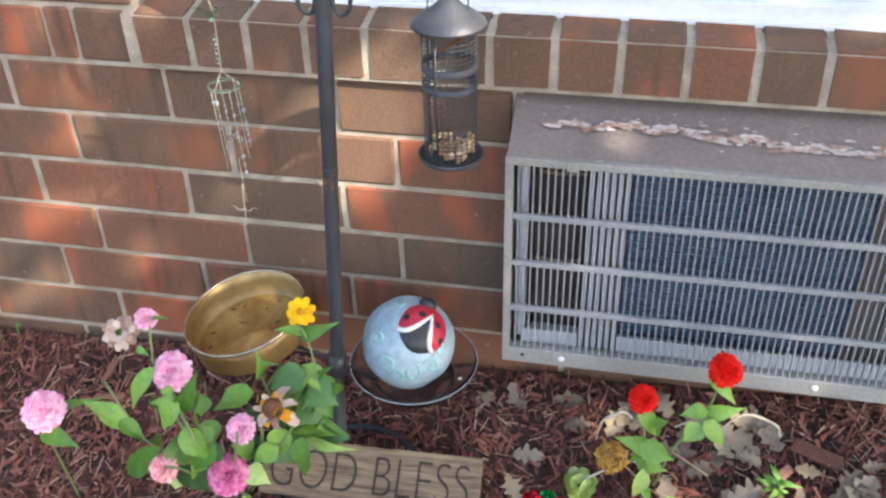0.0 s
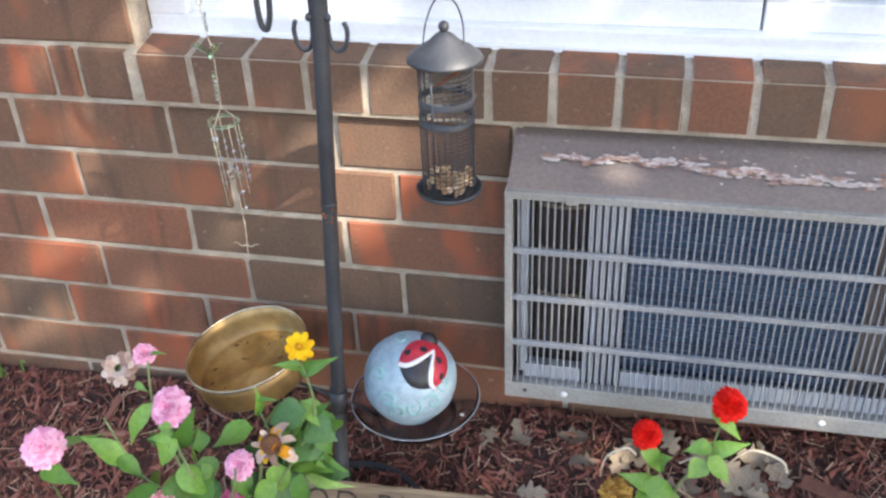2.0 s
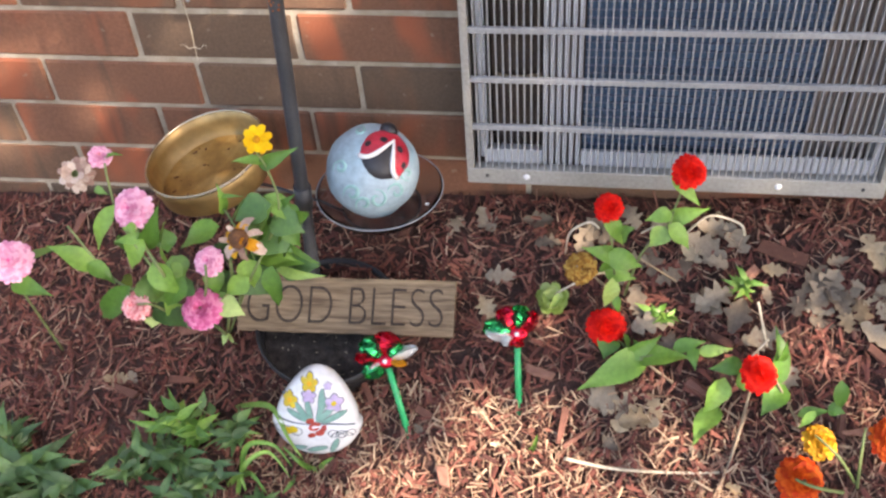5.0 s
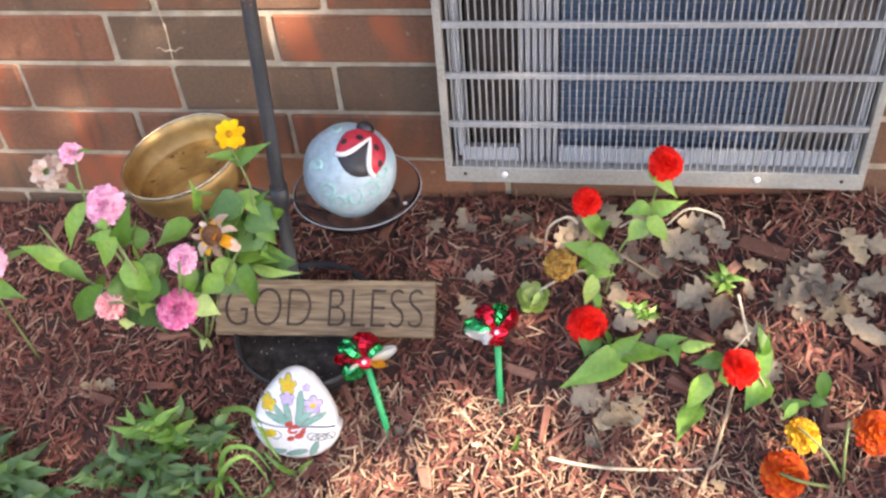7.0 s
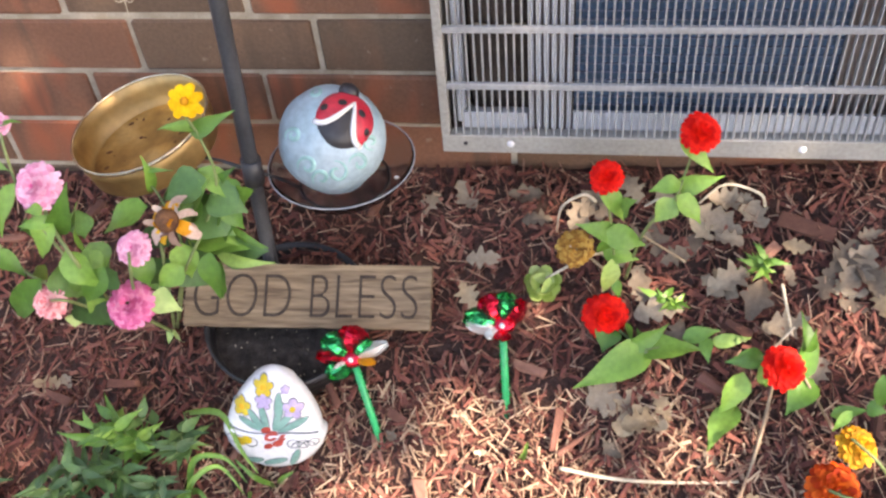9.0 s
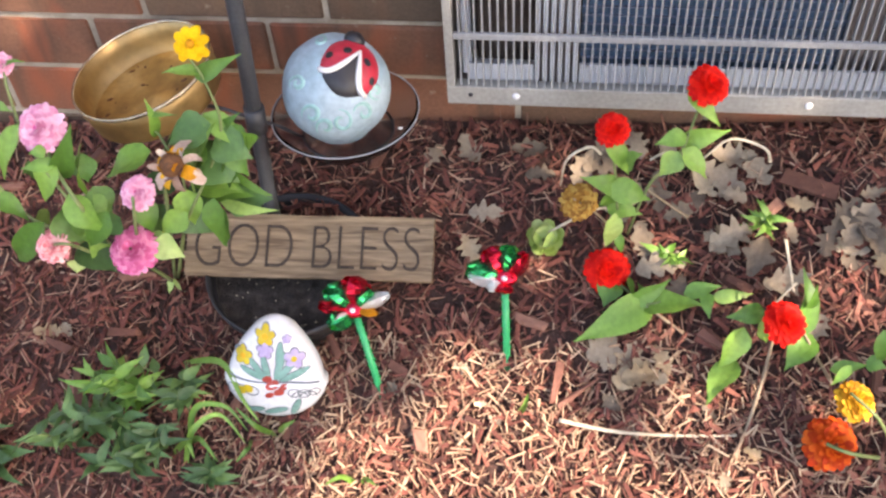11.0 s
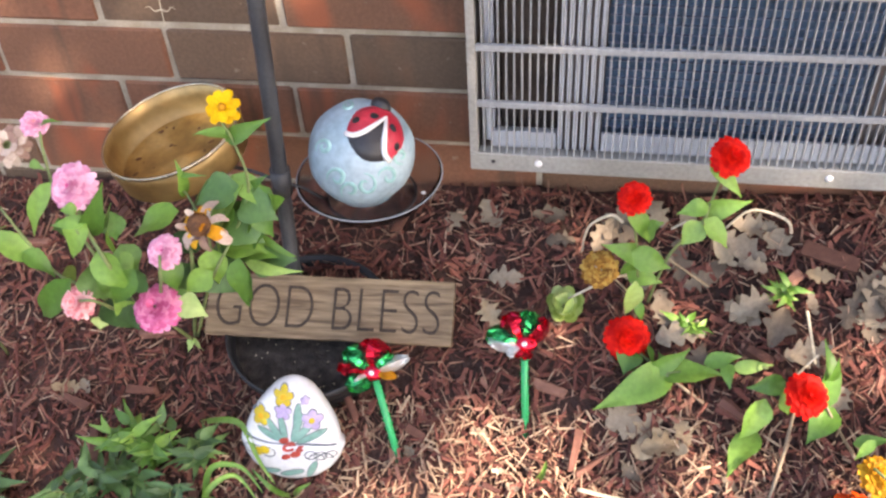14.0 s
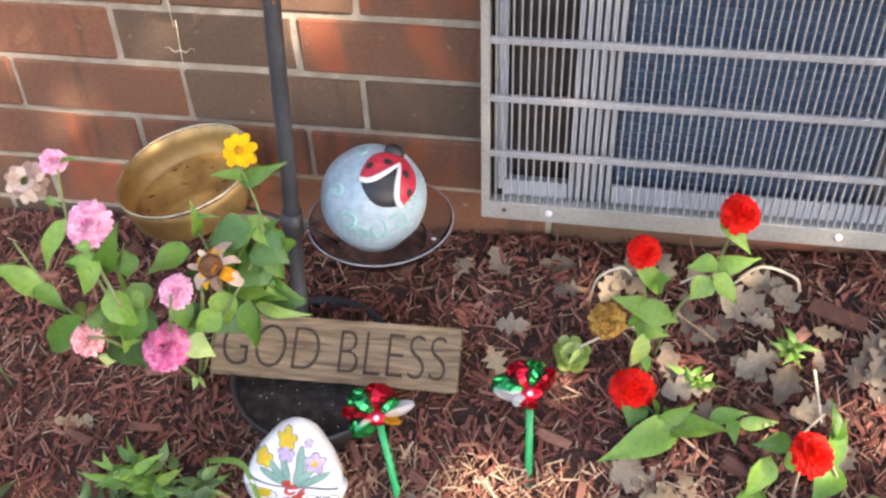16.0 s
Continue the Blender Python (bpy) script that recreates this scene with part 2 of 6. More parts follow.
CASE = surface("taupe_painted_steel", [(0.178, 0.140, 0.122), (0.220, 0.176, 0.155)], scale=6, rough=0.55, bump=0.1, fine=150)
GRILLE = surface("grey_white_grille", [(0.27, 0.275, 0.28), (0.35, 0.355, 0.36)], scale=12, rough=0.5, bump=0.1, fine=150)
FRAME = surface("weathered_aluminium", [(0.28, 0.27, 0.245), (0.36, 0.35, 0.32)], scale=10, rough=0.5, bump=0.1, fine=150)
GALV = surface("white_sheet_metal", [(0.62, 0.64, 0.68), (0.74, 0.76, 0.79)], scale=10, rough=0.5, bump=0.05, fine=150)
COIL = surface("blue_grey_coil_fins", [(0.045, 0.095, 0.165), (0.070, 0.135, 0.22)], scale=12, rough=0.5, bump=0.2, fine=300, metal=0.0)
COILTUBE = surface("grey_coil_tube", [(0.11, 0.15, 0.22), (0.16, 0.20, 0.28)], scale=12, rough=0.5, bump=0.1, fine=300)
INNER = surface("dull_brown_board", [(0.060, 0.044, 0.036), (0.090, 0.068, 0.056)], scale=14, rough=0.8, bump=0.2, fine=120)
# near-black colour that stands in for shade inside the unit
DARK = surface("recess_shade", [(0.012, 0.011, 0.010), (0.03, 0.027, 0.024)], scale=8, rough=0.8, bump=0.1)
PEEL = surface("peeled_rusty_paint", [(0.24, 0.10, 0.06), (0.36, 0.24, 0.19), (0.50, 0.45, 0.41)], scale=45, rough=0.85, bump=0.6, fine=160)
FLAKE = surface("pale_paint_flake", [(0.40, 0.34, 0.31), (0.55, 0.50, 0.47)], scale=60, rough=0.8, bump=0.4, fine=160)
VINYL = surface("white_vinyl", [(0.74, 0.76, 0.78), (0.82, 0.83, 0.84)], scale=6, rough=0.4, bump=0.03)
BURNT = surface("dark_carved_line", [(0.035, 0.024, 0.018), (0.07, 0.05, 0.035)], scale=60, rough=0.9, bump=0.2)
PLASTIC = surface("black_plastic", [(0.012, 0.013, 0.016), (0.025, 0.026, 0.03)], scale=10, rough=0.45, bump=0.05)
PERLITE = surface("potting_soil", [(0.012, 0.010, 0.009), (0.03, 0.025, 0.022), (0.06, 0.05, 0.045)], scale=60, rough=0.95, bump=0.9, fine=220, distance=0.006)
GLAZE = surface("white_glazed_ceramic", [(0.62, 0.63, 0.65), (0.72, 0.73, 0.74)], scale=8, rough=0.25, bump=0.02, coat=0.4)
SKYBLUE = surface("pale_blue_paint", [(0.25, 0.38, 0.45), (0.32, 0.44, 0.51), (0.40, 0.51, 0.57)], scale=9, rough=0.5, bump=0.15, fine=90)
TEAL = surface("teal_paint", [(0.24, 0.46, 0.45), (0.30, 0.52, 0.51)], scale=30, rough=0.5, bump=0.1)
LADYRED = surface("red_enamel", [(0.42, 0.02, 0.04), (0.56, 0.04, 0.07)], scale=25, rough=0.35, bump=0.1)
BLACK = surface("black_enamel", [(0.012, 0.012, 0.016), (0.03, 0.03, 0.036)], scale=25, rough=0.4, bump=0.1)
WHITE = surface("white_enamel", [(0.76, 0.76, 0.76), (0.84, 0.84, 0.84)], scale=25, rough=0.4, bump=0.1)
LILAC = surface("lilac_paint", [(0.38, 0.30, 0.52), (0.48, 0.40, 0.60)], scale=40, rough=0.4, bump=0.05)
LEMON = surface("lemon_paint", [(0.52, 0.36, 0.012), (0.60, 0.45, 0.03)], scale=40, rough=0.4, bump=0.05)
CORAL = surface("coral_paint", [(0.32, 0.03, 0.02), (0.45, 0.07, 0.05)], scale=40, rough=0.4, bump=0.05)
SAGE = surface("sage_paint", [(0.13, 0.29, 0.25), (0.20, 0.38, 0.33)], scale=40, rough=0.4, bump=0.05)
OUTLINE = surface("grey_outline_paint", [(0.10, 0.12, 0.14), (0.18, 0.20, 0.22)], scale=40, rough=0.5, bump=0.02)
FOILRED = surface("red_foil", [(0.50, 0.01, 0.03), (0.70, 0.02, 0.05)], scale=40, rough=0.18, bump=0.2, fine=60, metal=0.85)
FOILGREEN = surface("green_foil", [(0.005, 0.30, 0.09), (0.01, 0.46, 0.15)], scale=40, rough=0.18, bump=0.2, fine=60, metal=0.85)
FOILSILVER = surface("silver_foil", [(0.70, 0.74, 0.74), (0.85, 0.88, 0.88)], scale=40, rough=0.3, bump=0.2, fine=60, metal=0.5)
GREENSTICK = surface("green_plastic", [(0.01, 0.36, 0.12), (0.015, 0.45, 0.17)], scale=20, rough=0.3, bump=0.02)
BRASS = surface("brassy_pan", [(0.24, 0.135, 0.045), (0.36, 0.23, 0.085), (0.44, 0.31, 0.14)], scale=9, rough=0.42, bump=0.08, fine=60, metal=0.45)
STAINED = surface("stained_pan_floor", [(0.18, 0.080, 0.022), (0.38, 0.21, 0.055), (0.52, 0.34, 0.13)], scale=14, rough=0.5, bump=0.2, fine=90, metal=0.2)
RIMMETAL = surface("bright_rolled_rim", [(0.46, 0.38, 0.25), (0.60, 0.53, 0.40)], scale=15, rough=0.25, bump=0.05, metal=0.8)
NUT = surface("shelled_peanut", [(0.38, 0.22, 0.10), (0.55, 0.36, 0.19), (0.70, 0.52, 0.34)], scale=60, rough=0.6, bump=0.2, island=True)
BARK = surface("tree_bark", [(0.07, 0.055, 0.04), (0.14, 0.11, 0.08)], scale=9, rough=0.9, bump=0.8, fine=40)
CROWN = surface("tree_foliage", [(0.04, 0.09, 0.02), (0.08, 0.15, 0.03)], scale=9, rough=0.6, bump=0.1, island=True)
PANE = clear_material("window_glass", (0.86, 0.90, 0.94), 0.02)
SMOKED = clear_material("clear_plastic", (0.76, 0.79, 0.84), 0.14, 1.2)
PALE_RIM = surface("pale_plastic_rim", [(0.26, 0.28, 0.31), (0.34, 0.36, 0.39)], scale=20, rough=0.35, bump=0.02)
GREENGLASS = clear_material("green_glass", (0.62, 0.85, 0.62), 0.05)
CLEARGLASS = clear_material("clear_glass", (0.92, 0.95, 0.95), 0.05)
ROOM = surface("pale_room", [(0.50, 0.53, 0.60), (0.58, 0.61, 0.68)], scale=2, rough=0.9, bump=0.0)

# ---- ground ----


def build_ground():
    xs = np.concatenate(([-45, -15, -6, -3, -1.8], np.linspace(-1.2, 1.6, 100), [2.2, 3.5, 7, 15, 45]))
    ys = np.concatenate(([-45, -15, -6, -3, -1.8], np.linspace(-1.2, 0.04, 46), [0.2]))
    bm = bmesh.new()
    grid = []
    for y in ys:
        row = []
        for x in xs:
            near = -1.3 < y and -1.3 < x < 1.7
            bumpy = 0.010 * noise.noise((x * 9, y * 9, 0)) + 0.006 * noise.noise((x * 30, y * 30, 3)) if near else 0
            row.append(bm.verts.new((x, y, ground_z(x, y) + bumpy - 0.006)))
        grid.append(row)
    for a, b in zip(grid, grid[1:]):
        for k in range(len(a) - 1):
            bm.faces.new((a[k], a[k + 1], b[k + 1], b[k])).smooth = True
    ob = mesh_object("ground", bm, SOIL)
    return tagged(ob, "dark soil bed sloping away from the brick wall", "ground", kind="structure")


ground = build_ground()

# ---- wall: backing with the joints, sill ledge, window and unit openings ----
K = 0.1016
L = 0.3048
JAMB_X = -0.335
AC_X0, AC_X1, AC_Z0, AC_Z1, AC_Y = 0.308, 1.006, 0.036, 0.444, -0.10


def build_wall():
    bm = bmesh.new()
    y0, y1 = 0.0045, 0.20
    box(bm, -6.0, AC_X0 + 0.01, y0, y1, -0.7, 0.512)
    box(bm, AC_X1 - 0.01, 6.0, y0, y1, -0.7, 0.512)
    box(bm, AC_X0 + 0.01, AC_X1 - 0.01, y0, y1, -0.7, AC_Z0 + 0.01)
    box(bm, -6.0, JAMB_X - 0.003, y0, y1, 0.512, 2.9)
    box(bm, 1.75, 6.0, y0, y1, 0.512, 2.9)
    box(bm, JAMB_X - 0.003, 1.75, y0, y1, 1.95, 2.9)
    ob = mesh_object("wall_house", bm, MORTAR)
    return tagged(ob, "flashed red and brown brick wall with grey mortar joints", "wall", kind="structure")


wall = build_wall()


def build_sill_bed():
    bm = bmesh.new()
    vs = box(bm, JAMB_X - 0.018, 1.75, -0.0135, 0.115, 0.5135, 0.6045)
    for v in vs:
        if v.co.z > 0.55 and v.co.y > 0.05:
            v.co.z += 0.016
    ob = part("sill_bed", bm, MORTAR, wall)
    return ob


build_sill_bed()


def build_window():
    win = thing("window_1", "white vinyl window with two panes above the brick sill", "window", (0, 0, 0), kind="structure")
    bm = bmesh.new()
    x0, x1, z0, z1 = JAMB_X, 1.75, 0.600, 1.95
    box(bm, x0, x1, 0.062, 0.150, z0, z0 + 0.048, 0.004)
    box(bm, x0, x0 + 0.07, 0.062, 0.150, z0 + 0.048, z1, 0.004)
    box(bm, x1 - 0.07, x1, 0.062, 0.150, z0 + 0.048, z1, 0.004)
    box(bm, x0 + 0.07, x1 - 0.07, 0.062, 0.150, z1 - 0.06, z1, 0.004)
    part("window_frame", bm, VINYL, win)
    bm = bmesh.new()
    box(bm, x0, x1, 0.052, 0.062, z0 + 0.004, z0 + 0.022, 0.002)
    part("window_sill", bm, VINYL, win)
    for a, b in ((x0 + 0.07, 0.668), (0.672, x1 - 0.07)):
        bm = bmesh.new()
        zb = z0 + 0.048
        box(bm, a, b, 0.085, 0.125, zb, zb + 0.045, 0.003)
        box(bm, a, b, 0.085, 0.125, z1 - 0.10, z1 - 0.06, 0.003)
        box(bm, a, a + 0.085, 0.085, 0.125, zb + 0.045, z1 - 0.10, 0.003)
        box(bm, b - 0.085, b, 0.085, 0.125, zb + 0.045, z1 - 0.10, 0.003)
        sash = part("sash", bm, VINYL, win)
        bm = bmesh.new()
        box(bm, a + 0.082, b - 0.082, 0.103, 0.108, zb + 0.042, z1 - 0.097)
        pane = part("pane", bm, PANE, sash, "bluish reflecting glass")
        pane.visible_shadow = False
    bm = bmesh.new()
    box(bm, x0 + 0.02, x1 - 0.02, 0.165, 0.168, z0 + 0.02, z1 - 0.02)
    part("blind", bm, ROOM, win, "pale drawn blind behind the glass")
    bm = bmesh.new()
    box(bm, x0 - 0.3, x1 + 0.3, 0.2, 2.2, 0.0, 2.6)
    for f in list(bm.faces):
        if f.calc_center_median().y < 0.25:
            bm.faces.remove(f)
    part("room_wall", bm, ROOM, win)
    return win


build_window()


# ---- air conditioner in its sleeve ----


def build_ac():
    ac = thing("air_conditioner", "taupe through-wall air conditioner with a grey-white grille", "air conditioner", (0.65, -0.05, AC_Z0))
    loc = Matrix.Translation((-0.65, 0.05, -AC_Z0))

    def p(name, bm, mat, parent=ac, label="", smooth=False):
        bm.transform(loc)
        return part(name, bm, mat, parent, label, smooth)

    def panel(bm, quad, thick):
        a, b, c, d = [Vector(q) for q in quad]
        nrm = (b - a).cross(d - a).normalized() * thick
        lo = [bm.verts.new(v) for v in (a, b, c, d)]
        hi = [bm.verts.new(v - nrm) for v in (a, b, c, d)]
        bm.faces.new(lo)
        bm.faces.new(hi[::-1])
        for k in range(4):
            bm.faces.new((lo[k], hi[k], hi[(k + 1) % 4], lo[(k + 1) % 4]))

    x0, x1, z0, z1, y = AC_X0, AC_X1, AC_Z0, AC_Z1, AC_Y
    bm = bmesh.new()
    back = 0.505
    panel(bm, ((x0, y, z1 + 0.002), (x1, y, z1 + 0.002), (x1, 0.19, back + 0.095), (x0, 0.19, back + 0.095)), 0.003)
    body = p("top_panel", bm, CASE)
    for quad in (
        ((x0, 0.19, z0), (x0, y, z0), (x0, y, z1), (x0, 0.19, back + 0.092)),
        ((x1, y, z0), (x1, 0.19, z0), (x1, 0.19, back + 0.092), (x1, y, z1)),
    ):
        bm = bmesh.new()
        panel(bm, quad, 0.003)
        p("side_plate", bm, CASE)
    bm = bmesh.new()
    panel(bm, ((x0, 0.19, z0), (x1, 0.19, z0), (x1, y, z0), (x0, y, z0)), 0.003)
    p("bottom_panel", bm, CASE)
    bm = bmesh.new()
    box(bm, x0 + 0.003, x1 - 0.003, 0.187, 0.191, z0, back + 0.09)
    p("back_panel", bm, CASE)
    # worn strip of paint along the top
    bm = bmesh.new()
    rr = random.Random(5)
    slope = (back - z1) / 0.10
    for k in range(420):
        u = rr.random()
        cx = x0 + 0.050 + u * 0.63
        mid = -0.052 + 0.007 * math.sin(u * 7) + 0.003 * math.sin(u * 41)
        cy = mid + rr.gauss(0, 0.0035)
        if rr.random() < 0.10:
            cx, cy = x0 + 0.01 + rr.random() * 0.66, -0.045 + rr.gauss(0, 0.02)
        r = rr.uniform(0.0012, 0.0042) * (0.45 if abs(cy - mid) > 0.008 else 1)
        cy = max(-0.092, min(-0.008, cy))
        ring = []
        for a in range(7):
            t = a * math.tau / 7
            w = r * rr.uniform(0.5, 1.35)
            X, Y = cx + 2.6 * w * math.cos(t), cy + 0.75 * w * math.sin(t)
            ring.append(bm.verts.new((X, Y, z1 + (Y - y) * slope + 0.0035 + rr.random() * 0.0008)))
        bm.faces.new(ring).material_index = 1 if rr.random() < 0.35 else 0
    p("peeling_paint", bm, [PEEL, FLAKE], body, "strip of rusty and pale peeling paint")["kind"] = "stuff"
    # front frame
    bm = bmesh.new()
    yf = y - 0.010
    box(bm, x0 - 0.002, x0 + 0.011, yf, y + 0.012, z0 + 0.03, z1 - 0.010, 0.002)
    box(bm, x1 - 0.011, x1 + 0.002, yf, y + 0.012, z0 + 0.03, z1 - 0.010, 0.002)
    box(bm, x0 - 0.002, x1 + 0.002, yf, y + 0.012, z1 - 0.010, z1 + 0.003, 0.002)
    box(bm, x0 - 0.002, x1 + 0.002, yf, y + 0.012, z0 - 0.002, z0 + 0.03, 0.002)
    front = p("front_frame", bm, FRAME)
    for bx, r, mat in ((x0 + 0.034, 0.0035, BLACK), (0.411, 0.006, WHITE), (0.836, 0.006, WHITE), (0.972, 0.0035, BLACK)):
        bm = bmesh.new()
        ball(bm, Matrix.Translation((bx, yf - 0.0005, z0 + 0.016)) @ Matrix.Diagonal((r, r * 0.5, r, 1)), 10, 6)
        p("screw", bm, mat, front)
    bm = bmesh.new()
    box(bm, 0.402, 0.418, yf - 0.004, yf, z1 - 0.012, z1 + 0.004, 0.001)
    p("clip", bm, FRAME, front)
    # grille
    for z in (0.154, 0.248, 0.339):
        bm = bmesh.new()
        box(bm, x0 + 0.011, x1 - 0.011, yf + 0.001, yf + 0.009, z - 0.005, z + 0.005, 0.0015)
        p("grille_bar", bm, GRILLE)
    first = None
    n = 59
    for k in range(n):
        xx = x0 + 0.020 + (x1 - x0 - 0.040) * k / (n - 1)
        if first is None:
            bm = bmesh.new()
            box(bm, -0.0011, 0.0011, yf + 0.004, yf + 0.012, z0 + 0.028, z1 - 0.008)
            bm.transform(Matrix.Translation((0, 0.05, -z0)))
            first = part("grille_slat", bm, GRILLE, ac)
            first.location.x = xx - 0.65
        else:
            s = new("grille_slat", first.data)
            s.parent = ac
            s.location.x = xx - 0.65
    # inside
    bm = bmesh.new()
    box(bm, 0.327, 0.341, -0.075, -0.06, z0 + 0.03, z1 - 0.02, 0.002)
    p("post", bm, GALV)
    # sheet coloured near black to paint the casing's inner shade
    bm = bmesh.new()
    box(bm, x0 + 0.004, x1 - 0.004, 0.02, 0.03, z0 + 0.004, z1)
    p("shade_sheet", bm, DARK)
    bm = bmesh.new()
    box(bm, 0.345, 0.435, -0.024, -0.018, z0 + 0.02, z1 - 0.012)
    p("inner_board", bm, INNER, ac, "dull brown board behind the grille")
    # taupe backing paints the shade in the gaps between the white ribs
    bm = bmesh.new()
    box(bm, 0.436, 0.502, -0.070, -0.062, z0 + 0.01, z1 - 0.012)
    panel = p("gap_shade_panel", bm, CASE, ac, "white-ribbed upright panel, backing coloured darker as shade in the gaps")
    for k in range(6):
        bm = bmesh.new()
        box(bm, 0.437 + 0.0112 * k, 0.437 + 0.0112 * k + 0.0072, -0.082, -0.0705, z0 + 0.011, z1 - 0.013, 0.001)
        p("panel_rib", bm, GALV, panel)
    bm = bmesh.new()
    box(bm, 0.503, 0.872, -0.055, -0.02, z0 + 0.04, z1 - 0.006)
    coil = p("coil", bm, COIL, ac, "blue-grey finned coil")
    for k in range(24):
        bm = bmesh.new()
        z = z0 + 0.052 + k * 0.0145
        box(bm, 0.503, 0.872, -0.0585, -0.055, z, z + 0.0022)
        p("coil_tube", bm, COILTUBE, coil)
    bm = bmesh.new()
    box(bm, 0.872, 0.876, -0.068, 0.02, z0 + 0.01, z1 - 0.012)
    box(bm, 0.876, 0.985, -0.035, -0.030, z0 + 0.01, z1 - 0.012)
    box(bm, 0.93, 0.945, -0.05, -0.035, z0 + 0.01, z1 - 0.012, 0.002)
    p("side_panel", bm, CASE)
    bm = bmesh.new()
    box(bm, 0.984, 0.994, -0.085, -0.03, z0 + 0.02, z1 - 0.012, 0.002)
    p("post", bm, GALV)
    bm = bmesh.new()
    box(bm, x0 + 0.030, 0.435, -0.085, -0.02, z0 + 0.012, z0 + 0.022)
    box(bm, 0.503, 0.985, -0.085, -0.02, z0 + 0.012, z0 + 0.022)
    box(bm, x0 + 0.030, 0.435, -0.085, -0.080, z0 + 0.022, z0 + 0.056)
    box(bm, 0.503, 0.985, -0.0865, -0.0820, z0 + 0.022, z0 + 0.060)
    p("drain_tray", bm, GALV, ac, "white drain tray")
    for hx in (0.372, 0.93):
        bm = bmesh.new()
        tube(bm, [(hx + 0.006 * math.cos(a), -0.066, z0 + 0.034 + 0.006 * math.sin(a)) for a in [k * math.tau / 12 for k in range(13)]], 0.0012, 6)
        p("ring_clip", bm, BLACK)
    for k, zz in enumerate((0.385, 0.30, 0.21)):
        bm = bmesh.new()
        tube(bm, curve_points([(0.352, -0.03, zz), (0.39, -0.045, zz + 0.004), (0.43, -0.03, zz)], 6), 0.004, 8)
        p("copper_pipe", bm, STALK)
    return ac


build_ac()

# ---- bird-feeding pole with its hooks and tray arms ----
POLE_Y = -0.20


def pole_x(z):
    return 0.026 + 0.0585 * z


def build_pole():
    pole = thing("shepherd_hook", "black iron shepherd hook pole standing in a black pot", "garden pole", (0.02, POLE_Y, -0.19))
    o = Matrix.Translation((-0.02, -POLE_Y, 0.19))

    def p(name, bm, mat=IRON, label=""):
        bm.transform(o)
        return part(name, bm, mat, pole, label)

    bm = bmesh.new()
    zs = [-0.30, -0.1, 0.1, 0.3, 0.5, 0.7, 0.9, 1.1, 1.28]
    tube(bm, [(pole_x(z), POLE_Y, z) for z in zs], 0.0118, 16)
    shaft = p("shaft", bm)
    bm = bmesh.new()
    tube(bm, [(pole_x(z), POLE_Y, z) for z in (0.452, 0.458)], 0.0126, 16)
    bm.transform(o)
    part("joint", bm, IRON, shaft)
    bm = bmesh.new()
    rr = random.Random(2)
    for k in range(9):
        z = 0.438 + rr.uniform(-0.012, 0.012)
        a = rr.uniform(3.6, 5.6)
        ball(bm, Matrix.Translation((pole_x(z) + 0.0118 * math.cos(a), POLE_Y + 0.0118 * math.sin(a), z)) @ Matrix.Scale(rr.uniform(0.001, 0.003), 4), 6, 4)
    bm.transform(o)
    part("rust", bm, RUST, shaft, "orange rust spot")
    y = POLE_Y
    # big hooks that carry things, then the small ornamental ones
    for name, pts, r in (
        ("hook_arm", [(pole_x(1.2), y, 1.2), (-0.02, y, 1.24), (-0.10, y, 1.14), (-0.124, y, 0.95), (-0.124, y, 0.82), (-0.118, y, 0.785), (-0.103, y, 0.772), (-0.088, y, 0.785), (-0.084, y, 0.83), (-0.084, y, 0.86)], 0.0042),
        ("hook_arm", [(pole_x(1.2), y, 1.2), (0.16, y, 1.24), (0.210, y, 1.12), (0.223, y, 0.95), (0.224, y, 0.83), (0.231, y, 0.79), (0.245, y, 0.777), (0.260, y, 0.79), (0.267, y, 0.83), (0.267, y, 0.86)], 0.0042),
        ("hook_arm", [(pole_x(1.1), y - 0.01, 1.1), (0.04, y - 0.03, 1.1), (0.005, y - 0.04, 1.0), (0.001, y - 0.04, 0.86), (0.000, y - 0.04, 0.76), (0.008, y - 0.04, 0.738), (0.016, y - 0.04, 0.76), (0.018, y - 0.04, 0.80)], 0.0042),
    ):
        bm = bmesh.new()
        tube(bm, curve_points(pts, 6), r, 8)
        end = pts[-1]
        ball(bm, Matrix.Translation(end) @ Matrix.Scale(0.0065, 4), 10, 6)
        p(name, bm)
    for sgn in (-1, 1):
        bm = bmesh.new()
        x0 = pole_x(0.73)
        tube(bm, curve_points([(x0 + sgn * 0.010, y, 0.86), (x0 + sgn * 0.011, y, 0.745), (x0 + sgn * 0.013, y, 0.712), (x0 + sgn * 0.022, y, 0.697), (x0 + sgn * 0.034, y, 0.705), (x0 + sgn * 0.038, y, 0.725), (x0 + sgn * 0.034, y, 0.738)], 5), 0.0034, 8)
        ball(bm, Matrix.Translation((x0 + sgn * 0.013, y - 0.004, 0.745)) @ Matrix.Scale(0.006, 4), 10, 6)
        p("small_hook", bm)
    # tray arms with rings
    for c, r, tilt in (((-0.161, -0.127, 0.040), 0.085, (-0.161, -0.109, 0.981)), ((0.154, -0.15, 0.006), 0.070, (0, 0, 1))):
        bm = bmesh.new()
        m = frame_of(c, tilt, (0, 1, 0))
        ring = [m @ Vector((r * math.cos(a), r * math.sin(a), 0)) for a in [k * math.tau / 40 for k in range(41)]]
        tube(bm, ring, 0.0022, 6, cap=False)
        near = min(ring, key=lambda v: (v - Vector((pole_x(0.05), POLE_Y, 0.05))).length)
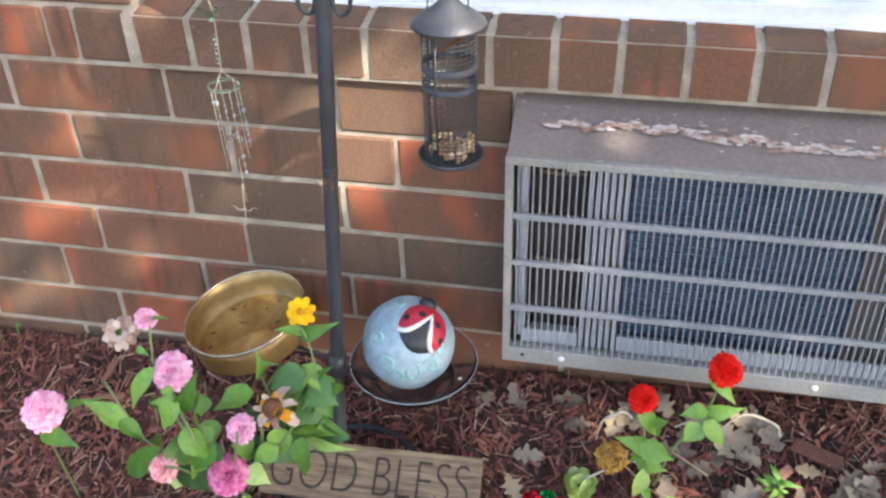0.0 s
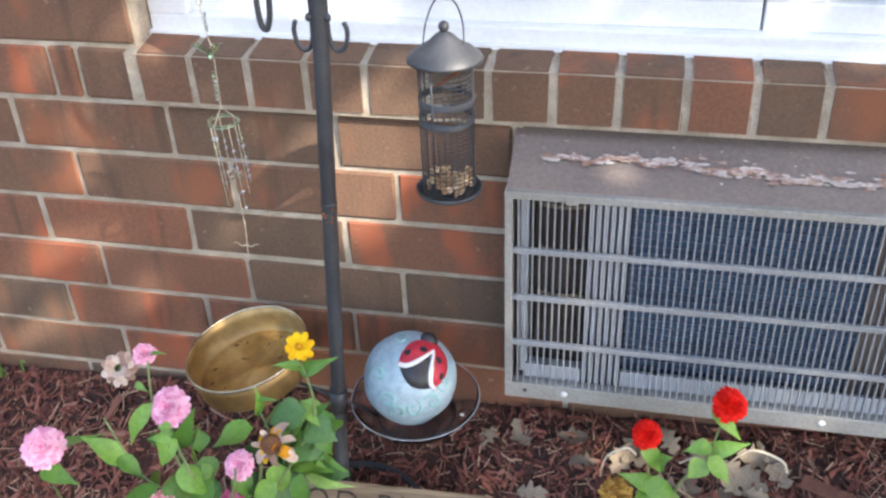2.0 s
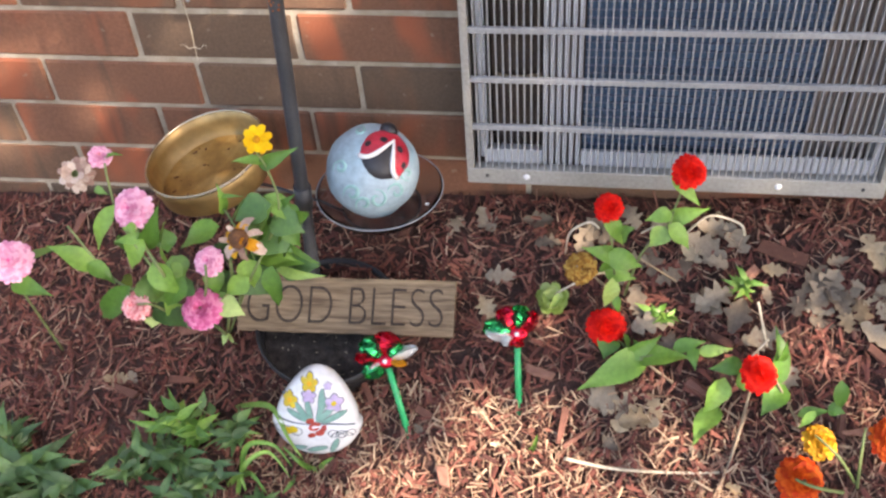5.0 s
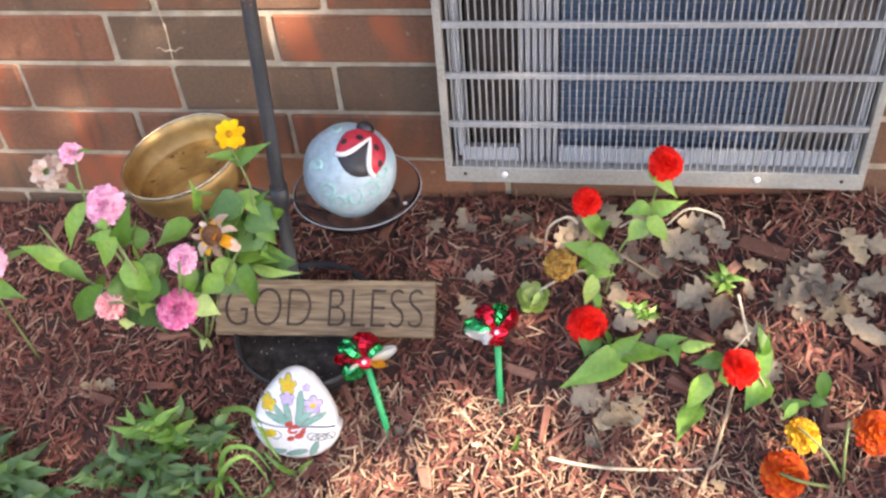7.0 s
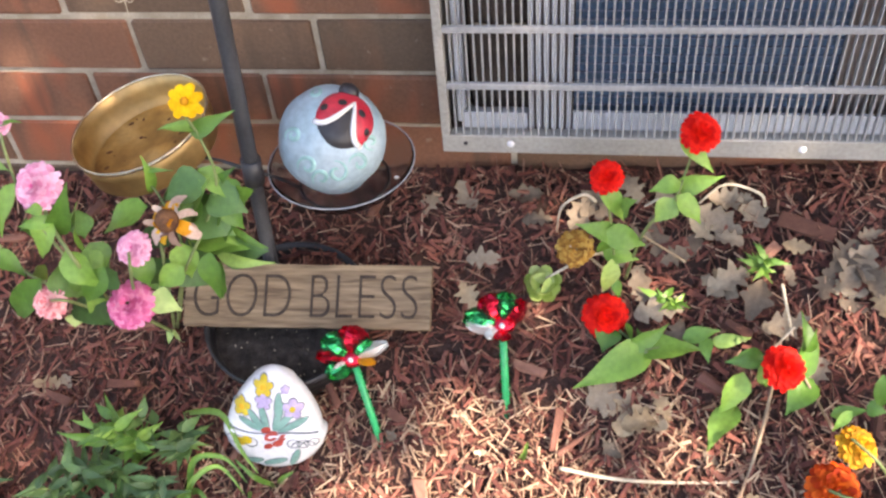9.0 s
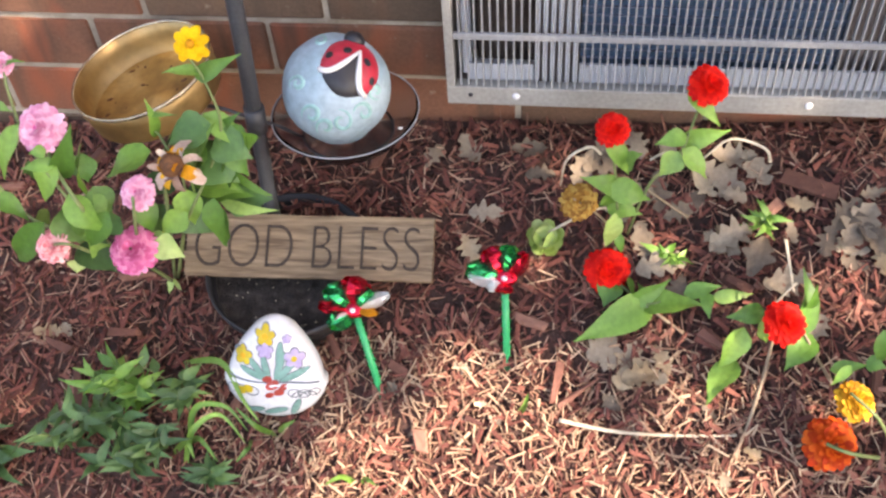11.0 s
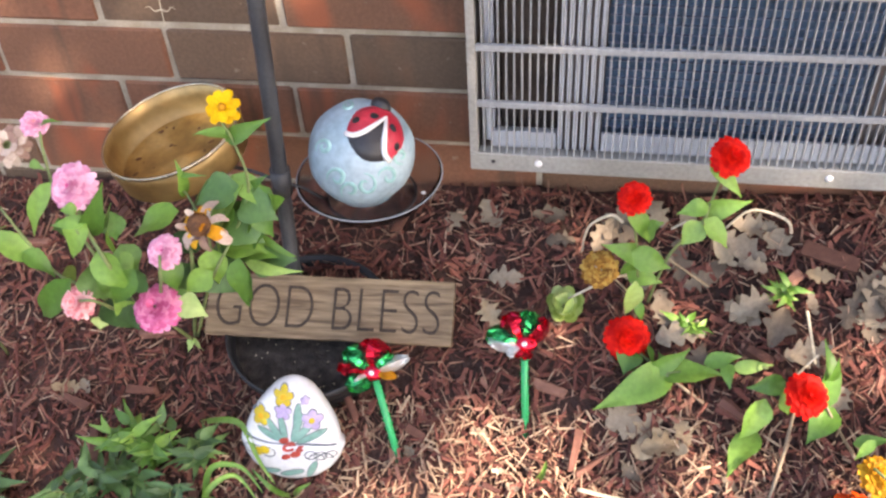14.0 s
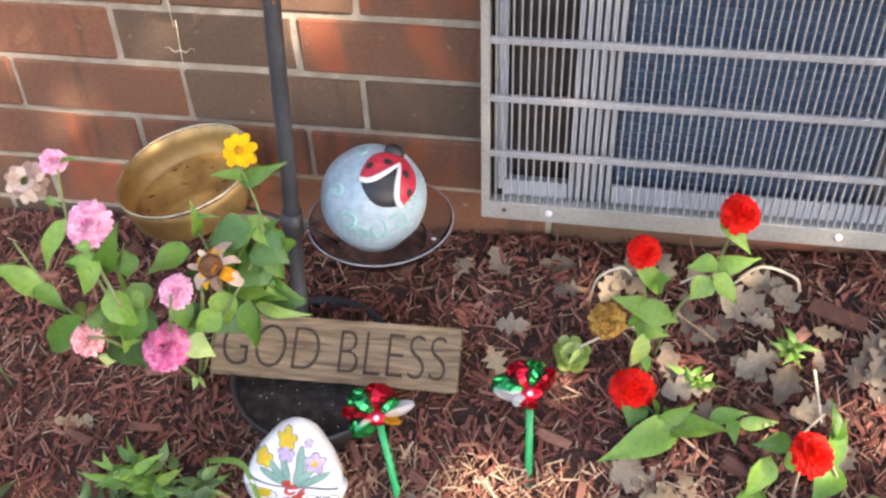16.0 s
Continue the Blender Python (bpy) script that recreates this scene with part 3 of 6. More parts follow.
        tube(bm, [near, ((near.x + pole_x(0.06)) / 2, (near.y + POLE_Y) / 2, near.z * 0.5 + 0.035), (pole_x(0.06), POLE_Y, 0.062)], 0.0028, 6)
        p("tray_arm", bm)
    bm = bmesh.new()
    tube(bm, [(pole_x(z), POLE_Y, z) for z in (0.04, 0.085)], 0.0155, 14)
    p("bracket", bm)
    return pole


build_pole()


def build_pan():
    m = frame_of((-0.165, -0.133, 0.098), (-0.161, -0.109, 0.981), (0, 1, 0))
    pan = thing("bird_bath_pan", "round brassy metal pan with rusty stains in a ring holder", "pan", (0, 0, 0))
    pan.matrix_basis = m @ Matrix.Translation((0, 0, -0.056))
    R, D = 0.1135, 0.056
    bm = bmesh.new()
    lathe(bm, [(0, 0), (R * 0.93, 0), (R * 0.955, 0.004), (R * 0.97, D * 0.62), (R * 0.985, D * 0.66), (R * 0.985, D), (R * 0.975, D), (R * 0.962, D * 0.6), (R * 0.945, 0.006), (R * 0.90, 0.0035)], 72)
    part("body", bm, BRASS, pan)
    bm = bmesh.new()
    lathe(bm, [(R * 0.905, 0.0036), (R * 0.6, 0.0044), (R * 0.3, 0.0040), (0, 0.0042)], 72)
    part("pan_floor", bm, STAINED, pan, "amber floor with brown stains")
    bm = bmesh.new()
    lathe(bm, [(R * 0.975, D - 0.002), (R * 0.968, D + 0.0005), (R * 0.985, D + 0.003), (R * 1.003, D + 0.001), (R * 1.0, D - 0.003), (R * 0.985, D - 0.003)], 72)
    part("rim", bm, RIMMETAL, pan, "bright rolled rim")
    rr = random.Random(8)
    bm = bmesh.new()
    for k in range(26):
        a, q = rr.random() * math.tau, R * 0.85 * rr.random() ** 0.5
        s = rr.uniform(0.0012, 0.004)
        ball(bm, Matrix.Translation((q * math.cos(a), q * math.sin(a), 0.0046)) @ Matrix.Rotation(rr.random() * 3, 4, "Z") @ Matrix.Diagonal((s * 1.5, s, 0.0008, 1)), 7, 4)
    part("grit", bm, BROWN, pan)["kind"] = "stuff"


build_pan()


def build_dish():
    dish = thing("clear_dish", "clear plastic saucer on the pole's ring arm", "dish", (0.154, -0.15, 0.010))
    R = 0.113
    bm = bmesh.new()
    lathe(bm, [(0, 0), (R * 0.72, 0), (R * 0.80, 0.004), (R * 0.96, 0.030), (R, 0.033), (R, 0.0355), (R * 0.95, 0.034), (R * 0.78, 0.007), (R * 0.70, 0.0032), (0, 0.003)], 72)
    ob = part("saucer", bm, SMOKED, dish)
    bm = bmesh.new()
    ring = [(R * 0.998 * math.cos(a), R * 0.998 * math.sin(a), 0.0355) for a in [k * math.tau / 72 for k in range(73)]]
    tube(bm, ring, 0.0011, 6, cap=False)
    part("rim", bm, PALE_RIM, dish)
    bm = bmesh.new()
    ball(bm, Matrix.Translation((0.085, -0.01, 0.0125)) @ Matrix.Diagonal((0.004, 0.003, 0.002, 1)), 8, 5)
    part("seed", bm, WHITE, dish)


build_dish()

BALL_C, BALL_R = Vector((0.147, -0.153, 0.0885)), 0.0805


def build_ladybug_stone():
    stone = thing("painted_stone", "pale blue painted round stone with a ladybug and green swirls", "garden ornament", BALL_C)
    R = BALL_R
    bm = bmesh.new()
    lathe(bm, [(0, -0.0745), (0.030, -0.0740), (0.044, -0.0715)] + [(R * math.cos(a), R * math.sin(a)) for a in [radians(k) for k in range(-58, 90, 6)]] + [(0, R)], 48)
    for v in bm.verts:
        v.co += v.co.normalized() * 0.0022 * noise.noise(v.co * 28)
    part("stone", bm, SKYBLUE, stone)
    view = (Vector((0.56, -1.515, 1.2)) - BALL_C).normalized()
    right = view.cross(Vector((0, 0, 1))).normalized() * -1
    up = view.cross(right).normalized()
    if up.z < 0:
        up = -up

    def on(u, v, lift=0.0):
        """A point on the stone from its place across and up, as seen by one who stands before it."""
        w = math.sqrt(max(0.0, 1 - u * u - v * v))
        d = right * u + up * v + view * w
        return d * (R + lift + 0.0022 * noise.noise(d * R * 28))

    # swirls
    for cu, cv, s, turns, a0 in ((-0.66, 0.16, 0.16, 1.5, 1.0), (-0.5, -0.42, 0.20, 1.2, 2.5), (0.0, -0.62, 0.22, 1.3, 0.2), (0.42, -0.52, 0.20, 1.2, 2.2), (-0.15, 0.86, 0.13, 1.3, 0.5), (0.70, -0.18, 0.16, 1.2, 4.0), (-0.30, -0.68, 0.18, 1.1, 3.3)):
        bm = bmesh.new()
        pts = []
        for k in range(26):
            f = k / 25
            a = a0 + turns * math.tau * f
            q = s * (0.15 + 0.85 * f)
            pts.append(on(cu + q * math.cos(a), cv + q * math.sin(a), -0.0016))
        tube(bm, pts, [0.0012 + 0.0030 * math.sin(math.pi * k / 25) for k in range(26)], 6)
        part("swirl", bm, TEAL, stone, "green painted swirl")
    # ladybug, raised a little
    n = (right * 0.35 + up * 0.32 + view * 0.88).normalized()
    head = (up * 0.77 + right * 0.64)
    head = (head - n * head.dot(n)).normalized()
    side = head.cross(n).normalized()
    c = n * (R - 0.022)
    m = Matrix.Translation(c) @ Matrix((side, head, n)).transposed().to_4x4()
    bw, bl, bh = 0.0445, 0.0475, 0.029
    bm = bmesh.new()
    ball(bm, m @ Matrix.Diagonal((bw, bl, bh, 1)), 36, 22)
    bug = part("ladybug", bm, BLACK, stone, "black ladybug body")

    def shell(x, y, lift):
        q = max(0.0, 1 - (x / bw) ** 2 - (y / bl) ** 2)
        return m @ Vector((x, y, bh * math.sqrt(q) + lift))

    apex, slope = bl * 0.50, 0.86
    for sgn in (-1, 1):
        # each wing case covers its side, parted in a V towards the tail
        bm = bmesh.new()
        grid = []
        for i in range(15):
            x = bw * 0.985 * i / 14
            top = 0.985 * bl * math.sqrt(max(0.0, 1 - (x / bw / 0.99) ** 2)) * 0.90
            low = max(apex - x / slope - 0.022 * math.sin(math.pi * min(1.0, i / 12.6)), -top * 1.09)
            grid.append([bm.verts.new(shell(sgn * x, low + (max(top, low + 0.0002) - low) * j / 8, 0.0016)) for j in range(9)])
        for a, b in zip(grid, grid[1:]):
            for k in range(8):
                bm.faces.new((a[k], a[k + 1], b[k + 1], b[k])).smooth = True
        part("wing_case", bm, LADYRED, bug, "red spotted wing case")
        bm = bmesh.new()
        edge = []
        for i in range(13):
            x = bw * 0.90 * i / 12
            y = apex - x / slope - 0.022 * math.sin(math.pi * i / 12)
            if (x / bw) ** 2 + (y / bl) ** 2 < 0.97:
                edge.append(shell(sgn * x, y, 0.0010))
        tube(bm, edge, [0.0022 + 0.0022 * min(1, k / 4) for k in range(len(edge))], 6)
        part("trim", bm, WHITE, bug, "white painted edge")
        for sx, sy, sr in ((0.016, 0.014, 0.0068), (0.035, -0.004, 0.0062)):
            bm = bmesh.new()
            q = shell(sgn * sx, sy, 0.0016)
            nn = (q - m @ Vector((0, 0, -0.02))).normalized()
            ball(bm, frame_of(q, nn, head) @ Matrix.Diagonal((sr, sr, 0.0012, 1)), 12, 6)
            part("spot", bm, BLACK, bug)
    bm = bmesh.new()
    ball(bm, m @ Matrix.Translation((-0.014, bl * 0.95, 0.008)) @ Matrix.Diagonal((0.016, 0.013, 0.013, 1)), 16, 10)
    part("head", bm, BLACK, bug)
    return stone


build_ladybug_stone()


def build_feeder():
    cx, cy, z0 = 0.240, POLE_Y, 0.490
    fd = thing("bird_feeder", "dark metal mesh bird feeder with peanuts hanging from the pole", "bird feeder", (cx, cy, z0))

    def p(name, bm, mat=IRON, parent=fd, label=""):
        return part(name, bm, mat, parent, label)

    r, H = 0.0375, 0.205
    bm = bmesh.new()
    lathe(bm, [(0.0, H + 0.036), (0.007, H + 0.035), (0.013, H + 0.031), (0.022, H + 0.022), (0.038, H + 0.012), (0.050, H + 0.002), (0.052, H - 0.002), (0.049, H - 0.001), (0.0, H + 0.004)], 40)
    p("roof", bm)
    bm = bmesh.new()
    ball(bm, Matrix.Translation((0, 0, H + 0.043)) @ Matrix.Scale(0.0075, 4), 14, 8)
    p("knob", bm)
    bm = bmesh.new()
    for k in range(26):
        a = k * math.tau / 26
        tube(bm, [(r * math.cos(a), r * math.sin(a), 0.006), (r * math.cos(a), r * math.sin(a), H)], 0.0007, 4, cap=False)
    for k in range(30):
        z = 0.010 + k * 0.0065
        tube(bm, [(r * math.cos(a), r * math.sin(a), z) for a in [j * math.tau / 26 for j in range(27)]], 0.0006, 4, cap=False)
    p("wire_mesh", bm)["kind"] = "stuff"
    for z in (0.112, 0.140):
        bm = bmesh.new()
        lathe(bm, [(r + 0.0012, z), (r + 0.0015, z + 0.010), (r - 0.0010, z + 0.010), (r - 0.0012, z), (r + 0.0012, z)], 40)
        p("band", bm)
    for a in (0.6, 2.7, 4.4):
        bm = bmesh.new()
        tube(bm, [((r + 0.001) * math.cos(a), (r + 0.001) * math.sin(a), z) for z in (0.004, H)], 0.0014, 6)
        p("upright", bm)
    bm = bmesh.new()
    lathe(bm, [(0, 0.0), (0.040, 0.0), (0.046, 0.003), (0.048, 0.010), (0.0455, 0.010), (0.043, 0.005), (0, 0.004)], 40)
    p("tray", bm)
    bm = bmesh.new()
    tube(bm, curve_points([(-0.018, 0.018, H - 0.050), (0.004, 0, H - 0.030), (0.024, -0.012, H - 0.012)], 4), 0.0028, 6)
    p("perch", bm, RUST, fd, "reddish twig inside")
    bm = bmesh.new()
    tube(bm, curve_points([(-0.030, 0, H + 0.010), (-0.0245, 0, H + 0.045), (-0.012, 0, H + 0.075), (0.004, 0, H + 0.083), (0.018, 0, H + 0.072), (0.026, 0, H + 0.045), (0.026, 0, H + 0.012)], 6), 0.0012, 6)
    p("wire_handle", bm)
    rr = random.Random(4)
    bm = bmesh.new()
    for k in range(95):
        a = rr.random() * math.tau
        q = 0.031 * rr.random() ** 0.5
        z = 0.008 + rr.random() * (0.010 + 0.55 * max(0.0, q - 0.006))
        ball(bm, Matrix.Translation((q * math.cos(a), q * math.sin(a), z)) @ Matrix.Rotation(rr.random() * 3, 4, "Z") @ Matrix.Rotation(rr.random() * 3, 4, "Y") @ Matrix.Diagonal((0.0042, 0.0032, 0.0065, 1)), 7, 5)
    p("peanuts", bm, NUT, fd, "shelled peanuts")["kind"] = "stuff"


build_feeder()


def build_chime():
    top = Vector((-0.103, POLE_Y, 0.772))
    ch = thing("wind_chime", "green and clear glass bead wind chime on a thin chain", "wind chime", top)
    rr = random.Random(6)
    bm = bmesh.new()
    ring = [(0.004 * math.cos(a), 0, -0.008 + 0.010 * math.sin(a)) for a in [k * math.tau / 14 for k in range(15)]]
    tube(bm, ring, 0.0011, 6)
    part("ring", bm, STRAW, ch)
    line = curve_points([(0, 0, -0.018), (0.004, 0, -0.06), (0.008, 0, -0.085), (0.007, 0, -0.14), (0.006, 0, -0.172)], 5)
    bm = bmesh.new()
    tube(bm, line, 0.0007, 5)
    part("cord", bm, STRAW, ch)
    for k in range(12):
        z = -0.030 - 0.0045 * k if k < 6 else -0.118 - 0.0072 * (k - 6)
        s = rr.uniform(0.0018, 0.0026) if k < 6 else rr.uniform(0.003, 0.0044)
        bm = bmesh.new()
        ball(bm, Matrix.Translation((0.005 + rr.gauss(0, 0.0008), 0, z)) @ Matrix.Diagonal((s, s, s * 1.2, 1)), 8, 6)
        part("bead", bm, CLEARGLASS if k % 2 else GREENGLASS, ch)
    # small winged ornament, a plain shape
    bm = bmesh.new()
    ball(bm, Matrix.Translation((0.008, 0, -0.083)) @ Matrix.Rotation(0.5, 4, "Y") @ Matrix.Diagonal((0.005, 0.005, 0.014, 1)), 10, 8)
    orn = part("ornament", bm, GREENGLASS, ch, "small green glass winged shape")
    for sgn in (-1, 1):
        bm = bmesh.new()
        a, b, c, d = [bm.verts.new(q) for q in ((0.006, -0.003, -0.079), (0.006 + sgn * 0.016, -0.006, -0.069), (0.006 + sgn * 0.026, -0.008, -0.072 + 0.006 * (sgn > 0)), (0.008, -0.003, -0.089))]
        e = bmesh.ops.extrude_face_region(bm, geom=[bm.faces.new((a, b, c, d))])
        for v in e["geom"]:
            if isinstance(v, bmesh.types.BMVert):
                v.co.y -= 0.0016
        part("wing", bm, GREENGLASS, orn)
    zr = -0.191
    bm = bmesh.new()
    ring = [(0.006 + 0.0225 * math.cos(a), 0.0225 * math.sin(a), zr) for a in [k * math.tau / 28 for k in range(29)]]
    tube(bm, ring, 0.0026, 8, cap=False)
    part("hoop", bm, GREENGLASS, ch, "pale green glass hoop")
    for k in range(3):
        a = k * math.tau / 3 + 0.3
        bm = bmesh.new()
        tube(bm, [(0.006, 0, -0.168), (0.006 + 0.0225 * math.cos(a), 0.0225 * math.sin(a), zr)], 0.0006, 4)
        part("cord", bm, STRAW, ch)
    for k in range(6):
        a = k * math.tau / 6 + 0.2
        x, y = 0.006 + 0.021 * math.cos(a), 0.021 * math.sin(a)
        ln = 0.108 + 0.030 * (k % 2) + rr.uniform(-0.008, 0.008)
        sway = 0.006
        bm = bmesh.new()
        tube(bm, [(x, y, zr), (x + sway * 0.5 * ln / 0.12, y, zr - ln * 0.5), (x + sway * ln / 0.12, y, zr - ln)], 0.0005, 4)
        strand = part("strand", bm, STRAW, ch)
        n = 9
        for j in range(n):
            f = 0.2 + 0.8 * j / (n - 1)
            s = rr.uniform(0.0016, 0.0028)
            bm = bmesh.new()
            ball(bm, Matrix.Translation((x + sway * f * ln / 0.12, y, zr - ln * f)) @ Matrix.Rotation(rr.random(), 4, "Y") @ Matrix.Diagonal((s, s, s * rr.uniform(1.2, 2.2), 1)), 7, 5)
            part("bead", bm, (GREENGLASS, CLEARGLASS, PALE_RIM)[rr.randrange(3)], strand)
    bm = bmesh.new()
    for k in range(3):
        ball(bm, Matrix.Translation((0.012 + 0.009 * (k - 1), -0.004, zr - 0.085 + 0.004 * (k % 2))) @ Matrix.Scale(0.0052, 4), 10, 7)
    part("glass_drop", bm, CLEARGLASS, ch)
    # green drop ornament below
    bm = bmesh.new()
    tube(bm, [(0.010, 0, zr - 0.12), (0.012, 0, zr - 0.20)], 0.0004, 4)
    part("cord", bm, STRAW, ch)


build_chime()


# ---- pot, sign, egg, pinwheels ----


def build_pot():
    c = Vector((0.058, -0.275, -0.168))
    pot = thing("plant_pot", "black plastic nursery pot sunk into the mulch", "pot", (c.x, c.y, c.z - 0.12))
    m = frame_of((0, 0, 0.12), (0.0, -0.20, 0.98), (0, 1, 0))
    R = 0.135
    bm = bmesh.new()
    lathe(bm, [(0, -0.16), (R * 0.78, -0.16), (R * 0.96, -0.022), (R * 1.0, -0.020), (R * 1.015, 0.0), (R * 0.985, 0.002), (R * 0.95, -0.022), (R * 0.93, -0.05)], 56, m)
    part("pot_body", bm, PLASTIC, pot)
    bm = bmesh.new()
    rows = []
    for i in range(13):
        q = R * 0.955 * i / 12
        rows.append([bm.verts.new(m @ Vector((q * math.cos(a), q * math.sin(a), -0.030 + 0.007 * noise.noise((q * math.cos(a) * 40, q * math.sin(a) * 40, 7))))) for a in [k * math.tau / 48 for k in range(48)]] if i else [bm.verts.new(m @ Vector((0, 0, -0.028)))])
    for a, b in zip(rows, rows[1:]):
        for k in range(48):
            q = [a[k % len(a)], b[k], b[(k + 1) % 48], a[(k + 1) % len(a)]]
            q = [v for n, v in enumerate(q) if v not in q[:n]]
            bm.faces.new(q)
    part("potting_soil", bm, PERLITE, pot, "dark potting soil with white grains")
    rr = random.Random(21)
    bm = bmesh.new()
    for k in range(60):
        a, q = rr.random() * math.tau, R * 0.9 * rr.random() ** 0.5
        s = rr.uniform(0.0006, 0.0016)
        ball(bm, m @ Matrix.Translation((q * math.cos(a), q * math.sin(a), -0.024)) @ Matrix.Scale(s, 4), 5, 3)
    g = part("grains", bm, STRAW, pot)
    g["kind"] = "stuff"


build_pot()


def build_sign():
    bl, br, tr = Vector((-0.108, -0.312, -0.171)), Vector((0.295, -0.302, -0.165)), Vector((0.289, -0.218, -0.109))
    ux = (br - bl).normalized()
    uy = (tr - br)
    uy = (uy - ux * uy.dot(ux)).normalized()
    un = ux.cross(uy)
    m = Matrix((ux, uy, un)).transposed().to_4x4()
    m.translation = bl
    sign = thing("wooden_sign", "weathered plank sign with carved words resting on the pot", "sign", bl)
    sign.matrix_basis = m
    W, H, T = 0.402, 0.101, 0.016
    bm = bmesh.new()
    rr = random.Random(9)
    nx, ny = 40, 26
    top, bot = [], []
    for i in range(nx + 1):
        rt, rb = [], []
        for j in range(ny + 1):
            x, y = W * i / nx, H * j / ny
            ed = 0.0018 * noise.noise((x * 25, j * 2.0 / ny, 1)) if j in (0, ny) else 0
            ex = 0.0012 * noise.noise((y * 80, i, 5)) if i in (0, nx) else 0
            z = 0.0014 * noise.noise((x * 7, y * 190, 2)) + 0.0006 * noise.noise((x * 30, y * 420, 4))
            rt.append(bm.verts.new((x + ex, y + ed, z)))
            rb.append(bm.verts.new((x + ex, y + ed, -T)))
        top.append(rt)
        bot.append(rb)
    for i in range(nx):
        for j in range(ny):
            bm.faces.new((top[i][j], top[i + 1][j], top[i + 1][j + 1], top[i][j + 1]))
            bm.faces.new((bot[i][j], bot[i][j + 1], bot[i + 1][j + 1], bot[i + 1][j]))
    for i in range(nx):
        bm.faces.new((top[i][0], bot[i][0], bot[i + 1][0], top[i + 1][0]))
        bm.faces.new((top[i][ny], top[i + 1][ny], bot[i + 1][ny], bot[i][ny]))
    for j in range(ny):
        bm.faces.new((top[0][j], top[0][j + 1], bot[0][j + 1], bot[0][j]))
        bm.faces.new((top[nx][j], bot[nx][j], bot[nx][j + 1], top[nx][j + 1]))
    part("plank", bm, WEATHERED_GRAIN, sign)
    cu = bpy.data.curves.new("lettering", "FONT")
    cu.body = "GOD BLESS"
    cu.size = 0.106
    cu.extrude = 0.0006
    cu.offset = -0.0021
    cu.space_character = 1.0
    cu.materials.append(BURNT)
    tx = new("lettering", cu)
    tx.parent = sign
    tx.location = (0.010, 0.014, 0.0014)
    tx.scale = (0.700, 1.0, 1.0)
    tx["label"] = "dark carved capital letters"
    return sign


def grain_material():
    mt = surface("weathered_grain", [(0.115, 0.076, 0.045), (0.215, 0.150, 0.090), (0.305, 0.222, 0.138)], scale=3.0, rough=0.85, bump=0.0)
    n, l = mt.node_tree.nodes, mt.node_tree.links
    tc = n["Texture Coordinate"]
    mp = n.new("ShaderNodeMapping")
    mp.inputs["Scale"].default_value = (2.2, 26.0, 8.0)
    l.new(tc.outputs["Object"], mp.inputs[0])
    for node in n:
        if node.bl_idname == "ShaderNodeTexNoise":
            l.new(mp.outputs[0], node.inputs["Vector"])
            node.inputs["Scale"].default_value = 5.0 if node.inputs["Scale"].default_value < 10 else 16.0
            node.inputs["Distortion"].default_value = 0.6
    return mt


WEATHERED_GRAIN = grain_material()
build_sign()


